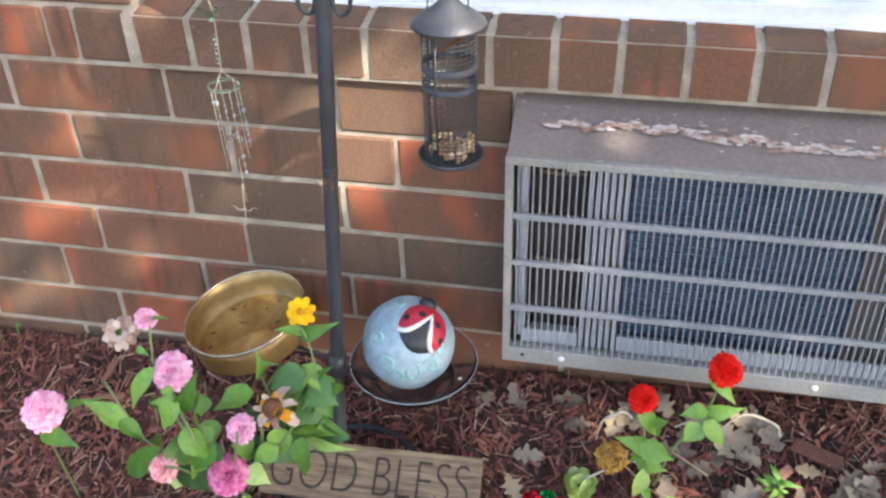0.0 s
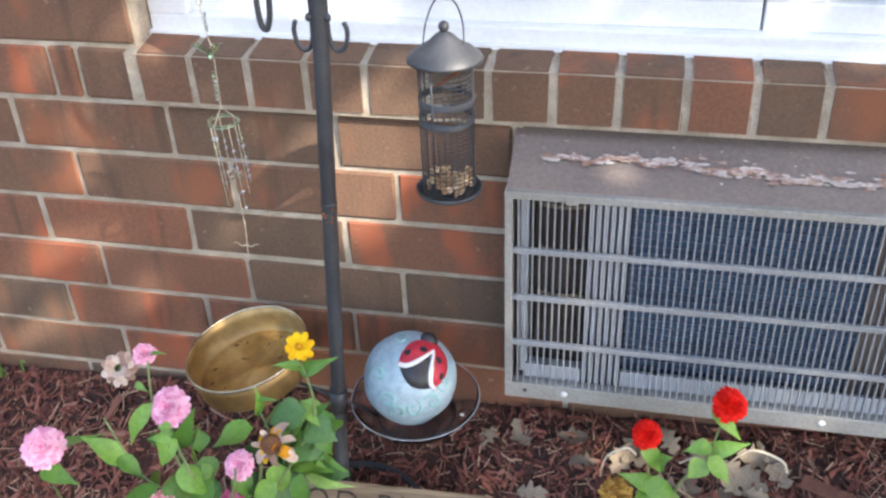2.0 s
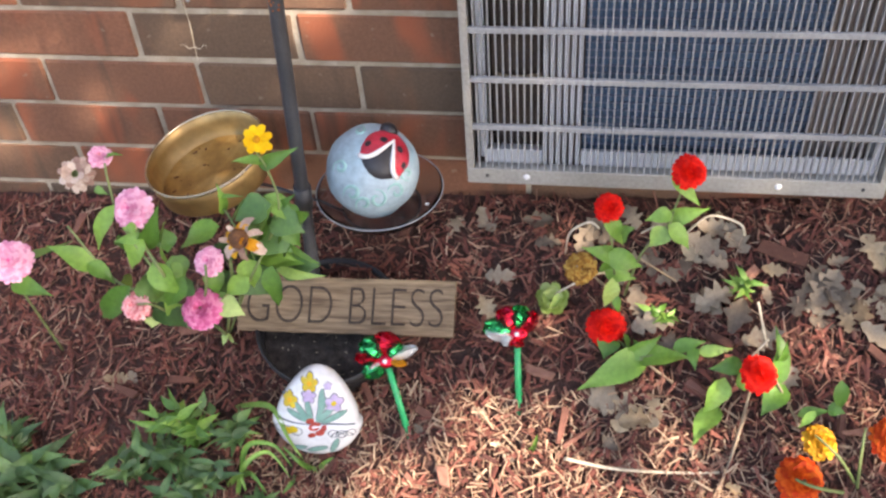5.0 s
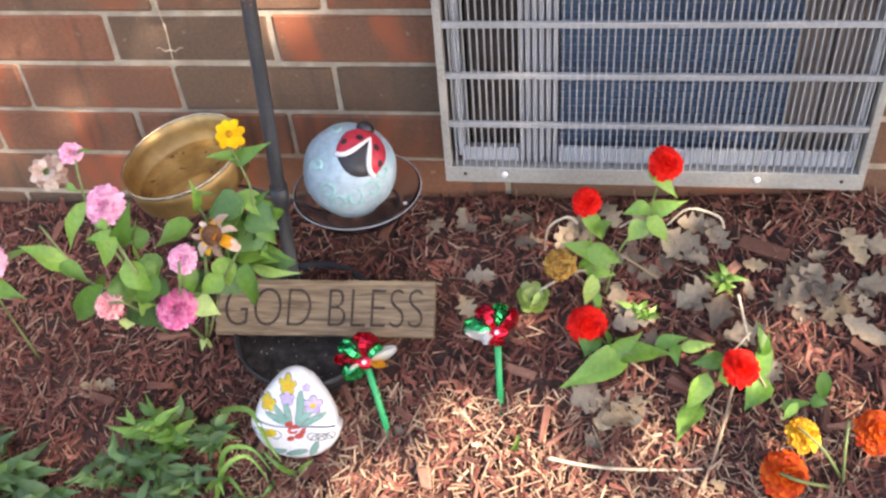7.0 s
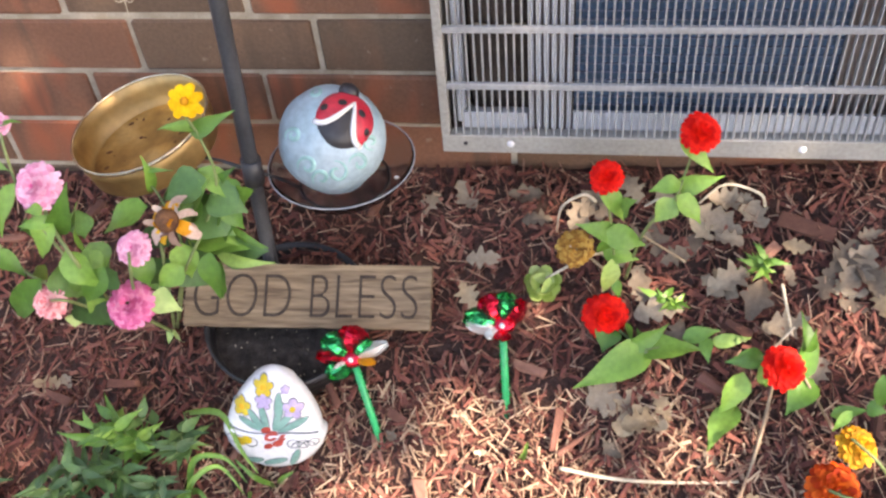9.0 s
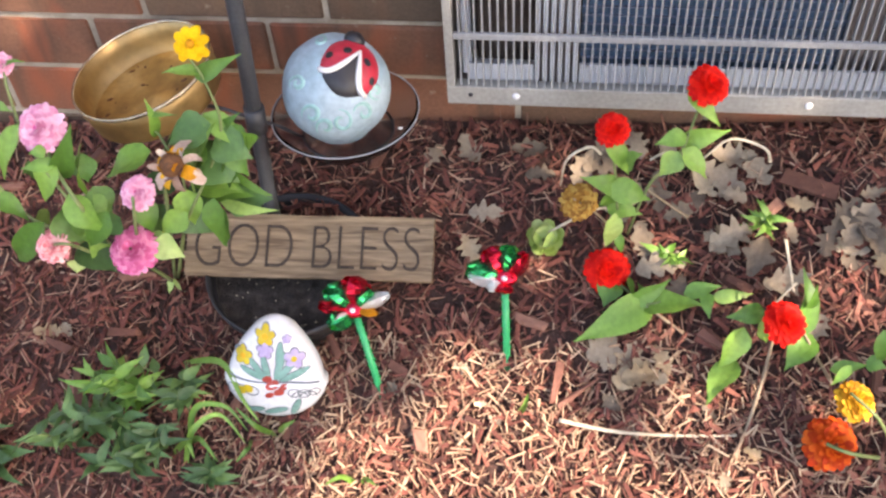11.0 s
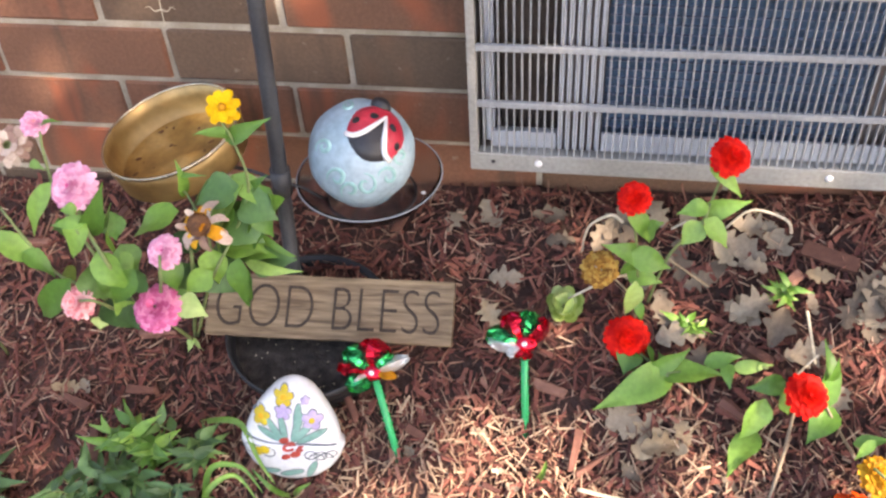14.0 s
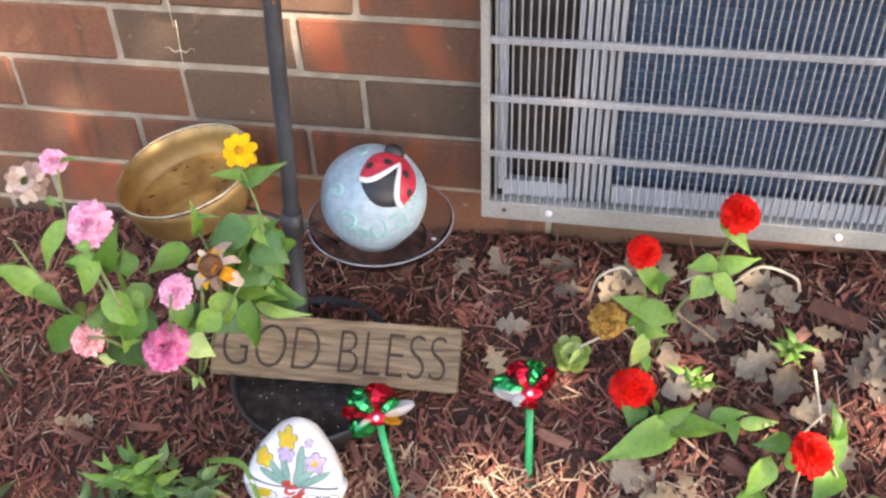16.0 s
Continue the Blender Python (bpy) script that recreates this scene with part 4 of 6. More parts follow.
def build_egg():
    base = Vector((0.062, -0.462, -0.300))
    egg = thing("painted_egg", "white ceramic garden egg painted with yellow and lilac flowers", "garden ornament", base)
    egg.matrix_basis = Matrix.Translation(base) @ Matrix.Rotation(radians(6), 4, "Z") @ Matrix.Rotation(radians(-20), 4, "X") @ Matrix.Rotation(radians(6), 4, "Y") @ Matrix.Diagonal((1.04, 1.05, 1.08, 1))
    prof = [(0.0, 0.030), (0.006, 0.048), (0.018, 0.062), (0.034, 0.072), (0.050, 0.0770), (0.0575, 0.0765), (0.0600, 0.0705), (0.075, 0.0685), (0.092, 0.0620), (0.110, 0.0520), (0.126, 0.0405), (0.140, 0.0285), (0.149, 0.0165), (0.1535, 0.007), (0.1545, 0.0)]
    D = 0.030

    def half(z):
        for (z0, w0), (z1, w1) in zip(prof, prof[1:]):
            if z0 <= z <= z1:
                return w0 + (w1 - w0) * (z - z0) / (z1 - z0)
        return 0.0

    def thick(z):
        return D * min(1.0, 0.55 + half(z) / 0.0765 * 0.45) * (1.12 if z < 0.058 else 1.0) * min(1.0, half(z) / 0.03)

    bm = bmesh.new()
    rings = []
    for z, w in prof:
        rings.append([bm.verts.new((w * math.copysign(abs(math.cos(a)) ** 0.8, math.cos(a)), thick(z) * math.copysign(abs(math.sin(a)) ** 0.8, math.sin(a)), z)) for a in [k * math.tau / 48 for k in range(48)]] if w > 0 else [bm.verts.new((0, 0, z))])
    bm.faces.new(rings[0][::-1])
    for a, b in zip(rings, rings[1:]):
        for k in range(48):
            q = [a[k], a[(k + 1) % 48], b[(k + 1) % len(b)], b[k % len(b)]]
            q = [v for n, v in enumerate(q) if v not in q[:n]]
            bm.faces.new(q).smooth = True
    part("egg_body", bm, GLAZE, egg)

    def on(x, z, lift=0.0008):
        w = max(half(z), 1e-4)
        c = min(0.98, abs(x) / w) ** (1 / 0.8)
        return Vector((x, -thick(z) * math.sqrt(1 - c * c) ** 0.8 - lift, z))

    def blob(name, x, z, rx, rz, mat, turn=0.0, lift=0.0006, label=""):
        bm = bmesh.new()
        ring = [on(x + rx * math.cos(a) * math.cos(turn) - rz * math.sin(a) * math.sin(turn), z + rx * math.cos(a) * math.sin(turn) + rz * math.sin(a) * math.cos(turn), lift) for a in [k * math.tau / 14 for k in range(14)]]
        vs = [bm.verts.new(v) for v in ring]
        mid = bm.verts.new(on(x, z, lift + 0.0012))
        for k in range(14):
            bm.faces.new((vs[k], vs[(k + 1) % 14], mid)).smooth = True
        return part(name, bm, mat, egg, label)

    def bloom(x, z, r, mat, mid):
        for k in range(5):
            a = k * math.tau / 5 + 0.3
            blob("painted_petal", x + r * 0.62 * math.cos(a), z + r * 0.62 * math.sin(a), r * 0.52, r * 0.46, OUTLINE, a, 0.0003)
            blob("painted_petal", x + r * 0.60 * math.cos(a), z + r * 0.60 * math.sin(a), r * 0.44, r * 0.38, mat, a, 0.0010)
        blob("painted_petal", x, z, r * 0.3, r * 0.3, mid, 0, 0.0018)

    bloom(-0.011, 0.132, 0.0145, LEMON, GOLD)
    bloom(-0.044, 0.098, 0.0140, LEMON, GOLD)
    bloom(0.031, 0.100, 0.0150, LILAC, LEMON)
    bloom(-0.011, 0.110, 0.0120, LILAC, LILAC)
    bloom(0.020, 0.129, 0.0065, LILAC, LILAC)
    for x, z, ln, a in ((-0.030, 0.073, 0.022, 2.7), (-0.022, 0.080, 0.024, 2.2), (-0.010, 0.083, 0.024, 1.8), (0.010, 0.088, 0.026, 1.3), (0.020, 0.082, 0.024, 0.9), (0.032, 0.075, 0.026, 0.5), (0.010, 0.105, 0.022, 1.5), (-0.030, 0.012, 0.020, 3.4), (0.005, 0.014, 0.020, 0.3), (0.034, 0.022, 0.018, 1.2)):
        blob("leaf_outline", x, z, ln * 0.96, 0.0060, OUTLINE, a, 0.0003)
        blob("painted_leaf", x, z, ln * 0.9, 0.0048, SAGE, a, 0.0010)
    for x, z, r in ((0.0, 0.058, 0.015), (-0.008, 0.066, 0.011), (0.010, 0.048, 0.012), (-0.004, 0.042, 0.010), (0.016, 0.056, 0.009)):
        blob("painted_petal", x, z, r * 0.7, r * 0.45, CORAL, 0.4, 0.0014)
    for x, z in ((-0.045, 0.045), (-0.036, 0.049)):
        blob("painted_petal", x, z, 0.008, 0.007, LEMON, 0, 0.0006)
    bm = bmesh.new()
    tube(bm, [on(x, 0.0605 + 0.002 * math.sin(x * 60), 0.0002) for x in [-0.066 + 0.0055 * k for k in range(25)]], 0.0017, 6)
    part("painted_line", bm, OUTLINE, egg)
    for x, z, r in ((-0.060, 0.045, 0.009), (-0.046, 0.047, 0.009), (-0.030, 0.046, 0.010), (0.032, 0.047, 0.009), (0.046, 0.046, 0.009), (0.060, 0.047, 0.008)):
        bm = bmesh.new()
        tube(bm, [on(x + r * math.cos(a), z + r * 0.8 * math.sin(a), 0.0002) for a in [k * math.tau / 10 for k in range(11)]], 0.0008, 5)
        part("painted_line", bm, OUTLINE, egg)
    for x0 in (0.040, 0.052):
        bm = bmesh.new()
        tube(bm, [on(x0 + 0.012 * math.cos(a), 0.036 + 0.014 * math.sin(a), 0.0002) for a in [0.2 + k * 0.3 for k in range(10)]], 0.0009, 5)
        part("painted_line", bm, OUTLINE, egg)


build_egg()


def build_pinwheel(hub, foot, seed, order):
    """A foil pinwheel on a green stick; the order gives its blades' foils."""
    hub, foot = Vector(hub), Vector(foot)
    pw = thing("pinwheel", "red, green and silver foil pinwheel on a green plastic stick", "pinwheel", foot, "pinwheels")
    rr = random.Random(seed)
    rel = hub - foot
    bm = bmesh.new()
    tube(bm, [rel.normalized() * -0.05, rel * 0.5, rel * 0.99], 0.0056, 12)
    stick = part("stick", bm, GREENSTICK, pw)
    bm = bmesh.new()
    for k in range(16):
        q = rel * (0.08 + 0.055 * k)
        side = rel.cross(Vector((0.2, -1, 0.6))).normalized()
        ball(bm, Matrix.Translation(q + side * (0.0060 if k % 2 else -0.0060)) @ Matrix.Diagonal((0.002, 0.002, 0.0035, 1)), 6, 4)
    part("fringe", bm, FOILGREEN, stick, "crinkled green foil fringe")
    face = Vector((0.05, -0.72, 0.69)).normalized()
    side = face.cross(Vector((0, 0, 1))).normalized() * -1
    upv = side.cross(face) * -1
    if upv.z < 0:
        upv = -upv
    centre = rel + face * 0.008
    for k, (ang, ln, wd, mat) in enumerate(order):
        a = radians(ang)
        d = side * math.cos(a) + upv * math.sin(a)
        e = face.cross(d).normalized()
        bm = bmesh.new()
        grid = []
        for i in range(8):
            f = i / 7
            row = []
            for j in range(6):
                g = j / 5 - 0.5
                w = wd * math.sin(math.pi * min(1.0, 0.12 + 0.80 * f)) ** 0.8
                curl = 0.020 * math.cos(g * 4.2) * math.sin(math.pi * f)
                q = centre + d * (0.006 + 0.88 * ln * f) + e * (w * g * 2.15) + face * (curl + 0.006 * f * (1 if j % 2 else -0.4) + rr.gauss(0, 0.0012))
                row.append(bm.verts.new(q))
            grid.append(row)
        for p0, p1 in zip(grid, grid[1:]):
            for j in range(5):
                bm.faces.new((p0[j], p0[j + 1], p1[j + 1], p1[j]))
        part("blade", bm, mat, pw)
    bm = bmesh.new()
    ball(bm, frame_of(centre + face * 0.002, face) @ Matrix.Diagonal((0.020, 0.013, 0.006, 1)), 14, 8)
    mid = part("rosette", bm, FOILRED, pw, "dark red foil rosette")
    bm = bmesh.new()
    ball(bm, frame_of(centre + face * 0.009, face) @ Matrix.Scale(0.0045, 4), 10, 6)
    part("pin", bm, WHITE, mid)
    return pw


build_pinwheel((0.184, -0.366, -0.166), (0.223, -0.430, -0.277), 3, ((140, 0.055, 0.022, FOILGREEN), (92, 0.052, 0.026, FOILRED), (48, 0.040, 0.018, FOILGREEN), (24, 0.062, 0.011, FOILSILVER), (-8, 0.036, 0.008, GOLD), (172, 0.055, 0.014, FOILRED), (212, 0.045, 0.018, FOILGREEN), (205, 0.035, 0.009, FOILSILVER)))
build_pinwheel((0.409, -0.312, -0.134), (0.417, -0.377, -0.247), 4, ((120, 0.052, 0.024, FOILRED), (80, 0.050, 0.022, FOILGREEN), (48, 0.050, 0.016, FOILRED), (175, 0.055, 0.016, FOILSILVER), (166, 0.060, 0.020, FOILGREEN), (215, 0.028, 0.010, FOILSILVER), (250, 0.020, 0.018, FOILRED)))


def build_wall_twig():
    tw = thing("dried_vine", "thin dried vine shoot clinging to the brick", "twig", (-0.19, -0.004, 0.24))
    bm = bmesh.new()
    tube(bm, curve_points([(-0.004, 0, -0.03), (0, -0.006, 0.0), (0.002, -0.004, 0.05)], 4), 0.0008, 5)
    part("stem", bm, STRAW, tw)
    for s in (-1, 1):
        bm = bmesh.new()
        tube(bm, curve_points([(0, -0.006, 0.0), (s * 0.010, -0.008, -0.003), (s * 0.018, -0.007, 0.004), (s * 0.025, -0.008, 0.002)], 4), [0.0010 - 0.00006 * k for k in range(13)], 5)
        part("shoot", bm, STRAW, tw)


build_wall_twig()

# ---- plants ----


def leaf_strip(bm, base, tip, width, fold=0.25, arch=0.12, seed=0, mat=0, seg=8):
    """A pointed leaf with a folded midrib, arched between base and tip."""
    base, tip = Vector(base), Vector(tip)
    d = tip - base
    ln = d.length
    tip_over = random.Random(seed + 5)
    facing = Vector((0.12 + tip_over.gauss(0, 0.4), -0.55 + tip_over.gauss(0, 0.3), 0.75))
    side = d.cross(facing)
    if side.length < 1e-6:
        side = Vector((1, 0, 0))
    side.normalize()
    nrm = side.cross(d).normalized()
    rr = random.Random(seed)
    twist = rr.uniform(-0.5, 0.5)
    rows = []
    for i in range(seg + 1):
        f = i / seg
        w = 0.53 * width * (math.sin(math.pi * f ** 0.62) ** 0.95 * (1 - 0.5 * f ** 3) if 0 < f < 1 else 0.0)
        w = max(w, 0.0006)
        c = base + d * f + nrm * (arch * ln * math.sin(math.pi * f)) + side * (0.04 * ln * math.sin(math.pi * f) * twist)
        a = twist * 0.5 * (f - 0.3)
        sd = side * math.cos(a) + nrm * math.sin(a)
        up = nrm * math.cos(a) - side * math.sin(a)
        wav = 0.05 * width * math.sin(f * 11 + seed)
        rows.append([bm.verts.new(c + sd * w * u + up * (abs(u) * w * fold + wav * u * u)) for u in (-1, -0.5, 0, 0.5, 1)])
    for a, b in zip(rows, rows[1:]):
        for k in range(4):
            fc = bm.faces.new((a[k], a[k + 1], b[k + 1], b[k]))
            fc.smooth = True
            fc.material_index = mat


def start_zinnia(base, label):
    plant = thing("zinnia_plant", label, "flower", (base[0], base[1], ground_z(base[0], base[1])), "zinnias in the bed")
    return plant


def local(plant, bm):
    bm.transform(Matrix.Translation(-Vector(plant.location)))
    return bm


def grow_stems(plant, rows):
    for pts, r, mat in rows:
        bm = bmesh.new()
        line = curve_points(pts, 5)
        n = len(line)
        tube(bm, line, [r * (0.75 + 0.35 * k / n) for k in range(n)], 7)
        part("stem", local(plant, bm), mat, plant)


def grow_leaves(plant, rows):
    for k, (base, tip, width, mat) in enumerate(rows):
        bm = bmesh.new()
        leaf_strip(bm, base, tip, width, seed=k * 13 + int(abs(base[0]) * 997), arch=0.10)
        part("leaf", local(plant, bm), mat, plant)


def petals(bm, m, count, length, width, rise, radius, z, cup, rr, notch=False):
    """One whorl of petals round the axis of m."""
    for k in range(count):
        a = math.tau * (k + rr.uniform(-0.2, 0.2)) / count
        ca, sa = math.cos(a), math.sin(a)
        ln = length * rr.uniform(0.88, 1.08)
        tilt = rise + rr.gauss(0, 0.07)
        rows = []
        for i in range(5):
            f = i / 4
            w = width * (0.45 + 0.55 * math.sin(math.pi * (0.15 + 0.62 * f))) * (0.75 if f == 1 else 1)
            bend = tilt - cup * f
            rad = radius + ln * f * math.cos(bend)
            h = z + ln * f * math.sin(bend)
            row = []
            for u in (-1, 0, 1):
                x, y = rad + (0.06 * ln if (f == 1 and u == 0) else 0), w * 0.5 * u
                row.append(bm.verts.new(m @ Vector((x * ca - y * sa, x * sa + y * ca, h - 0.10 * w * (u == 0) * (1 - f)))))
            rows.append(row)
        for p0, p1 in zip(rows, rows[1:]):
            for j in range(2):
                bm.faces.new((p0[j], p0[j + 1], p1[j + 1], p1[j])).smooth = True


STYLES = {
    "pink": (PINK, ROSE, "double"), "rose": (ROSE, ROSE, "double"), "salmon": (SALMON, SALMON, "double"), "side_pink": (PINK, SALMON, "double"),
    "red": (RED, RED, "double"), "orange": (ORANGE, BROWN, "double"), "gold": (GOLD, GOLD, "double"), "brown": (BROWNED, BROWNED, "double"),
    "cream": (CREAM, BROWN, "shaggy"), "yellow": (YELLOW, GOLD, "single"), "withered": (CREAM, BROWN, "withered"), "bud": (BUDGREEN, BUDGREEN, "bud"),
}


def open_heads(plant, rows):
    for n, (c, r, style) in enumerate(rows):
        outer, inner, form = STYLES[style]
        rr = random.Random(int(abs(c[0]) * 1000) + n)
        axis = Vector((0.05 + rr.gauss(0, 0.12), -0.62 + rr.gauss(0, 0.1), 0.78))
        if style in ("side_pink", "gold"):
            axis = Vector((0.35, -0.35, 0.9))
        if style in ("yellow",):
            axis = Vector((0.05, -0.80, 0.60))
        m = frame_of(c, axis, (0.3, 0.9, 0.2)) @ Matrix.Translation((0, 0, -0.006))
        bm = bmesh.new()
        if form == "double":
            flat = 0.62 if style == "side_pink" else 1.0
            for lay in range(9):
                f = lay / 8
                petals(bm, m, int(20 - 11 * f), r * (0.80 - 0.52 * f), r * (0.36 - 0.10 * f), 0.02 + 1.05 * f, r * (0.22 - 0.15 * f), r * 0.05 + 0.30 * r * f * flat, 0.35 - 0.2 * f, rr)
        elif form == "single":
            for lay in range(2):
                petals(bm, m, 8, r * (0.80 - 0.12 * lay), r * 0.55, 0.05 + 0.3 * lay, r * 0.20, 0.002 * lay, 0.2, rr)
        elif form == "shaggy":
            for lay in range(4):
                f = lay / 3
                petals(bm, m, int(13 - 5 * f), r * (0.85 - 0.45 * f), r * 0.36, -0.25 + 0.7 * f, r * 0.18, 0.15 * r * f, 0.8 - 0.9 * f, rr)
        elif form == "withered":
            petals(bm, m, 6, r * 0.72, r * 0.30, -0.15, r * 0.26, 0.0, 0.9, rr)
            petals(bm, m, 3, r * 0.86, r * 0.40, 0.25, r * 0.24, 0.002, 0.9, rr)
            petals(bm, m, 5, r * 0.55, r * 0.22, 0.5, r * 0.24, 0.004, -0.4, rr)
        else:
            for lay in range(4):
                f = lay / 3
                petals(bm, m, 8 - lay, r * (0.95 - 0.2 * f), r * 0.62, 0.25 + 0.45 * f, r * 0.12, -0.2 * r + 0.25 * r * f, -0.45, rr)
        head = part("flower_head", local(plant, bm), outer, plant, {"cream": "faded cream bloom", "withered": "withered orange and cream bloom", "brown": "browned spent bloom", "bud": "pale green closed bud"}.get(style, ""))
        if form in ("single", "withered") or style in ("pink", "salmon", "orange", "red", "gold", "side_pink"):
            bm = bmesh.new()
            s = {"single": 0.24, "withered": 0.40}.get(form, 0.14)
            h = {"single": 0.004, "withered": 0.010}.get(form, 0.30 * r)
            ball(bm, m @ Matrix.Translation((0, 0, h)) @ Matrix.Diagonal((r * s, r * s, r * s * (0.8 if form == "withered" else 0.5), 1)), 12, 8)
            part("flower_centre", local(plant, bm), {"single": GOLD, "withered": BROWN}.get(form, inner), head)
        if form == "withered":
            bm = bmesh.new()
            petals(bm, m, 4, r * 0.60, r * 0.46, 0.45, r * 0.26, 0.003, 0.9, rr)
            petals(bm, m, 3, r * 0.46, r * 0.30, 0.9, r * 0.22, 0.006, -0.5, rr)
            part("orange_petal", local(plant, bm), GOLD, head, "orange petal remnants")
        bm = bmesh.new()
        lathe(bm, [(0, -0.30 * r), (r * 0.16, -0.28 * r), (r * 0.26, -0.05 * r), (r * 0.20, 0.0)], 12, m)
        part("calyx", local(plant, bm), STEM, head)



# ---- the zinnias: heads, leaves and stems ----
plant = start_zinnia((-0.218, -0.271, -0.227), 'pink zinnia plant with broad green leaves in the mulch')
grow_stems(plant, (
    (((-0.164, -0.422, 0.312), (-0.161, -0.439, 0.282), (-0.154, -0.455, 0.207), (-0.113, -0.471, 0.109), (-0.232, -0.270, -0.214)), 0.0022, STEM),
    (((-0.127, -0.455, 0.245), (-0.128, -0.463, 0.189), (-0.099, -0.480, 0.118), (-0.228, -0.270, -0.221)), 0.0028, STEM),
    (((-0.043, -0.455, 0.147), (-0.047, -0.471, 0.102), (-0.209, -0.272, -0.224)), 0.0024, STEM),
    (((-0.150, -0.504, 0.093), (-0.120, -0.496, 0.082), (-0.225, -0.270, -0.227)), 0.0024, STEM),
    (((-0.264, -0.430, 0.180), (-0.207, -0.455, 0.097), (-0.146, -0.471, 0.075), (-0.233, -0.270, -0.221)), 0.0024, STEM),
))
open_heads(plant, (
    ((-0.228, -0.414, 0.271), 0.0320, 'cream'),
    ((-0.170, -0.422, 0.315), 0.0180, 'side_pink'),
    ((-0.133, -0.455, 0.244), 0.0312, 'pink'),
    ((-0.039, -0.455, 0.146), 0.0238, 'pink'),
    ((-0.153, -0.504, 0.091), 0.0238, 'salmon'),
))
grow_leaves(plant, (
    ((-0.154, -0.455, 0.249), (-0.202, -0.465, 0.166), 0.0254, LEAF),
    ((-0.124, -0.463, 0.199), (-0.153, -0.473, 0.139), 0.0361, LEAF),
    ((-0.121, -0.463, 0.199), (-0.166, -0.473, 0.193), 0.0172, LEAF),
    ((-0.134, -0.455, 0.163), (-0.087, -0.455, 0.253), 0.0295, LEAF),
    ((-0.103, -0.455, 0.136), (-0.085, -0.455, 0.221), 0.0246, LEAF),
    ((-0.080, -0.471, 0.119), (-0.121, -0.471, 0.140), 0.0394, LEAF),
    ((-0.168, -0.422, 0.307), (-0.135, -0.422, 0.315), 0.0098, LEAF),
    ((-0.198, -0.422, 0.252), (-0.174, -0.432, 0.248), 0.0115, LEAF_PALE),
    ((-0.157, -0.488, 0.118), (-0.256, -0.452, -0.001), 0.0363, LEAF),
    ((-0.112, -0.480, 0.162), (-0.078, -0.489, 0.104), 0.0402, LEAF),
))
grow_leaves(plant, (
    ((-0.070, -0.480, 0.135), (-0.110, -0.489, 0.076), 0.0320, LEAF),
    ((-0.228, -0.455, 0.114), (-0.295, -0.455, 0.159), 0.0344, LEAF),
    ((-0.239, -0.455, 0.127), (-0.198, -0.465, 0.094), 0.0271, LEAF),
    ((-0.493, -0.315, -0.101), (-0.268, -0.430, 0.146), 0.0385, LEAF),
    ((-0.117, -0.471, 0.084), (-0.138, -0.471, 0.120), 0.0254, LEAF),
    ((-0.122, -0.471, 0.224), (-0.139, -0.481, 0.226), 0.0156, LEAF),
))
grow_leaves(plant, (
    ((-0.134, -0.452, 0.127), (-0.123, -0.464, 0.055), 0.082, LEAF_DEEP),
    ((-0.149, -0.462, 0.047), (-0.100, -0.474, 0.011), 0.049, LEAF_DEEP),
    ((-0.097, -0.452, 0.149), (-0.087, -0.464, 0.104), 0.038, LEAF),
    ((-0.076, -0.452, 0.097), (-0.102, -0.464, 0.080), 0.036, LEAF_DEEP),
    ((-0.121, -0.452, 0.010), (-0.130, -0.464, 0.058), 0.041, LEAF),
    ((-0.181, -0.452, 0.078), (-0.181, -0.464, 0.110), 0.025, LEAF_PALE),
    ((-0.166, -0.452, 0.008), (-0.168, -0.464, -0.006), 0.025, LEAF_PALE),
    ((-0.099, -0.442, 0.196), (-0.099, -0.454, 0.157), 0.036, LEAF_DEEP),
    ((-0.166, -0.452, 0.171), (-0.174, -0.464, 0.178), 0.025, LEAF),
))

plant = start_zinnia((-0.151, -0.239, -0.209), 'yellow and deep pink zinnia plant beside the wooden sign')
grow_stems(plant, (
    (((0.036, -0.359, 0.282), (0.047, -0.359, 0.247), (0.056, -0.367, 0.190), (0.038, -0.385, 0.137), (-0.009, -0.420, 0.054), (-0.145, -0.273, -0.225)), 0.0022, STEM),
    (((-0.035, -0.393, 0.106), (-0.028, -0.420, 0.075), (-0.150, -0.274, -0.225)), 0.003, STEM),
    (((-0.093, -0.438, 0.002), (-0.109, -0.372, -0.100), (-0.149, -0.282, -0.229)), 0.003, STEM),
    (((-0.039, -0.367, 0.172), (-0.026, -0.376, 0.166), (-0.003, -0.402, 0.101), (-0.143, -0.260, -0.218)), 0.002, STEM),
))
open_heads(plant, (
    ((0.041, -0.359, 0.303), 0.0226, 'yellow'),
    ((0.011, -0.435, 0.175), 0.040, 'withered'),
    ((-0.071, -0.463, 0.048), 0.0339, 'rose'),
))
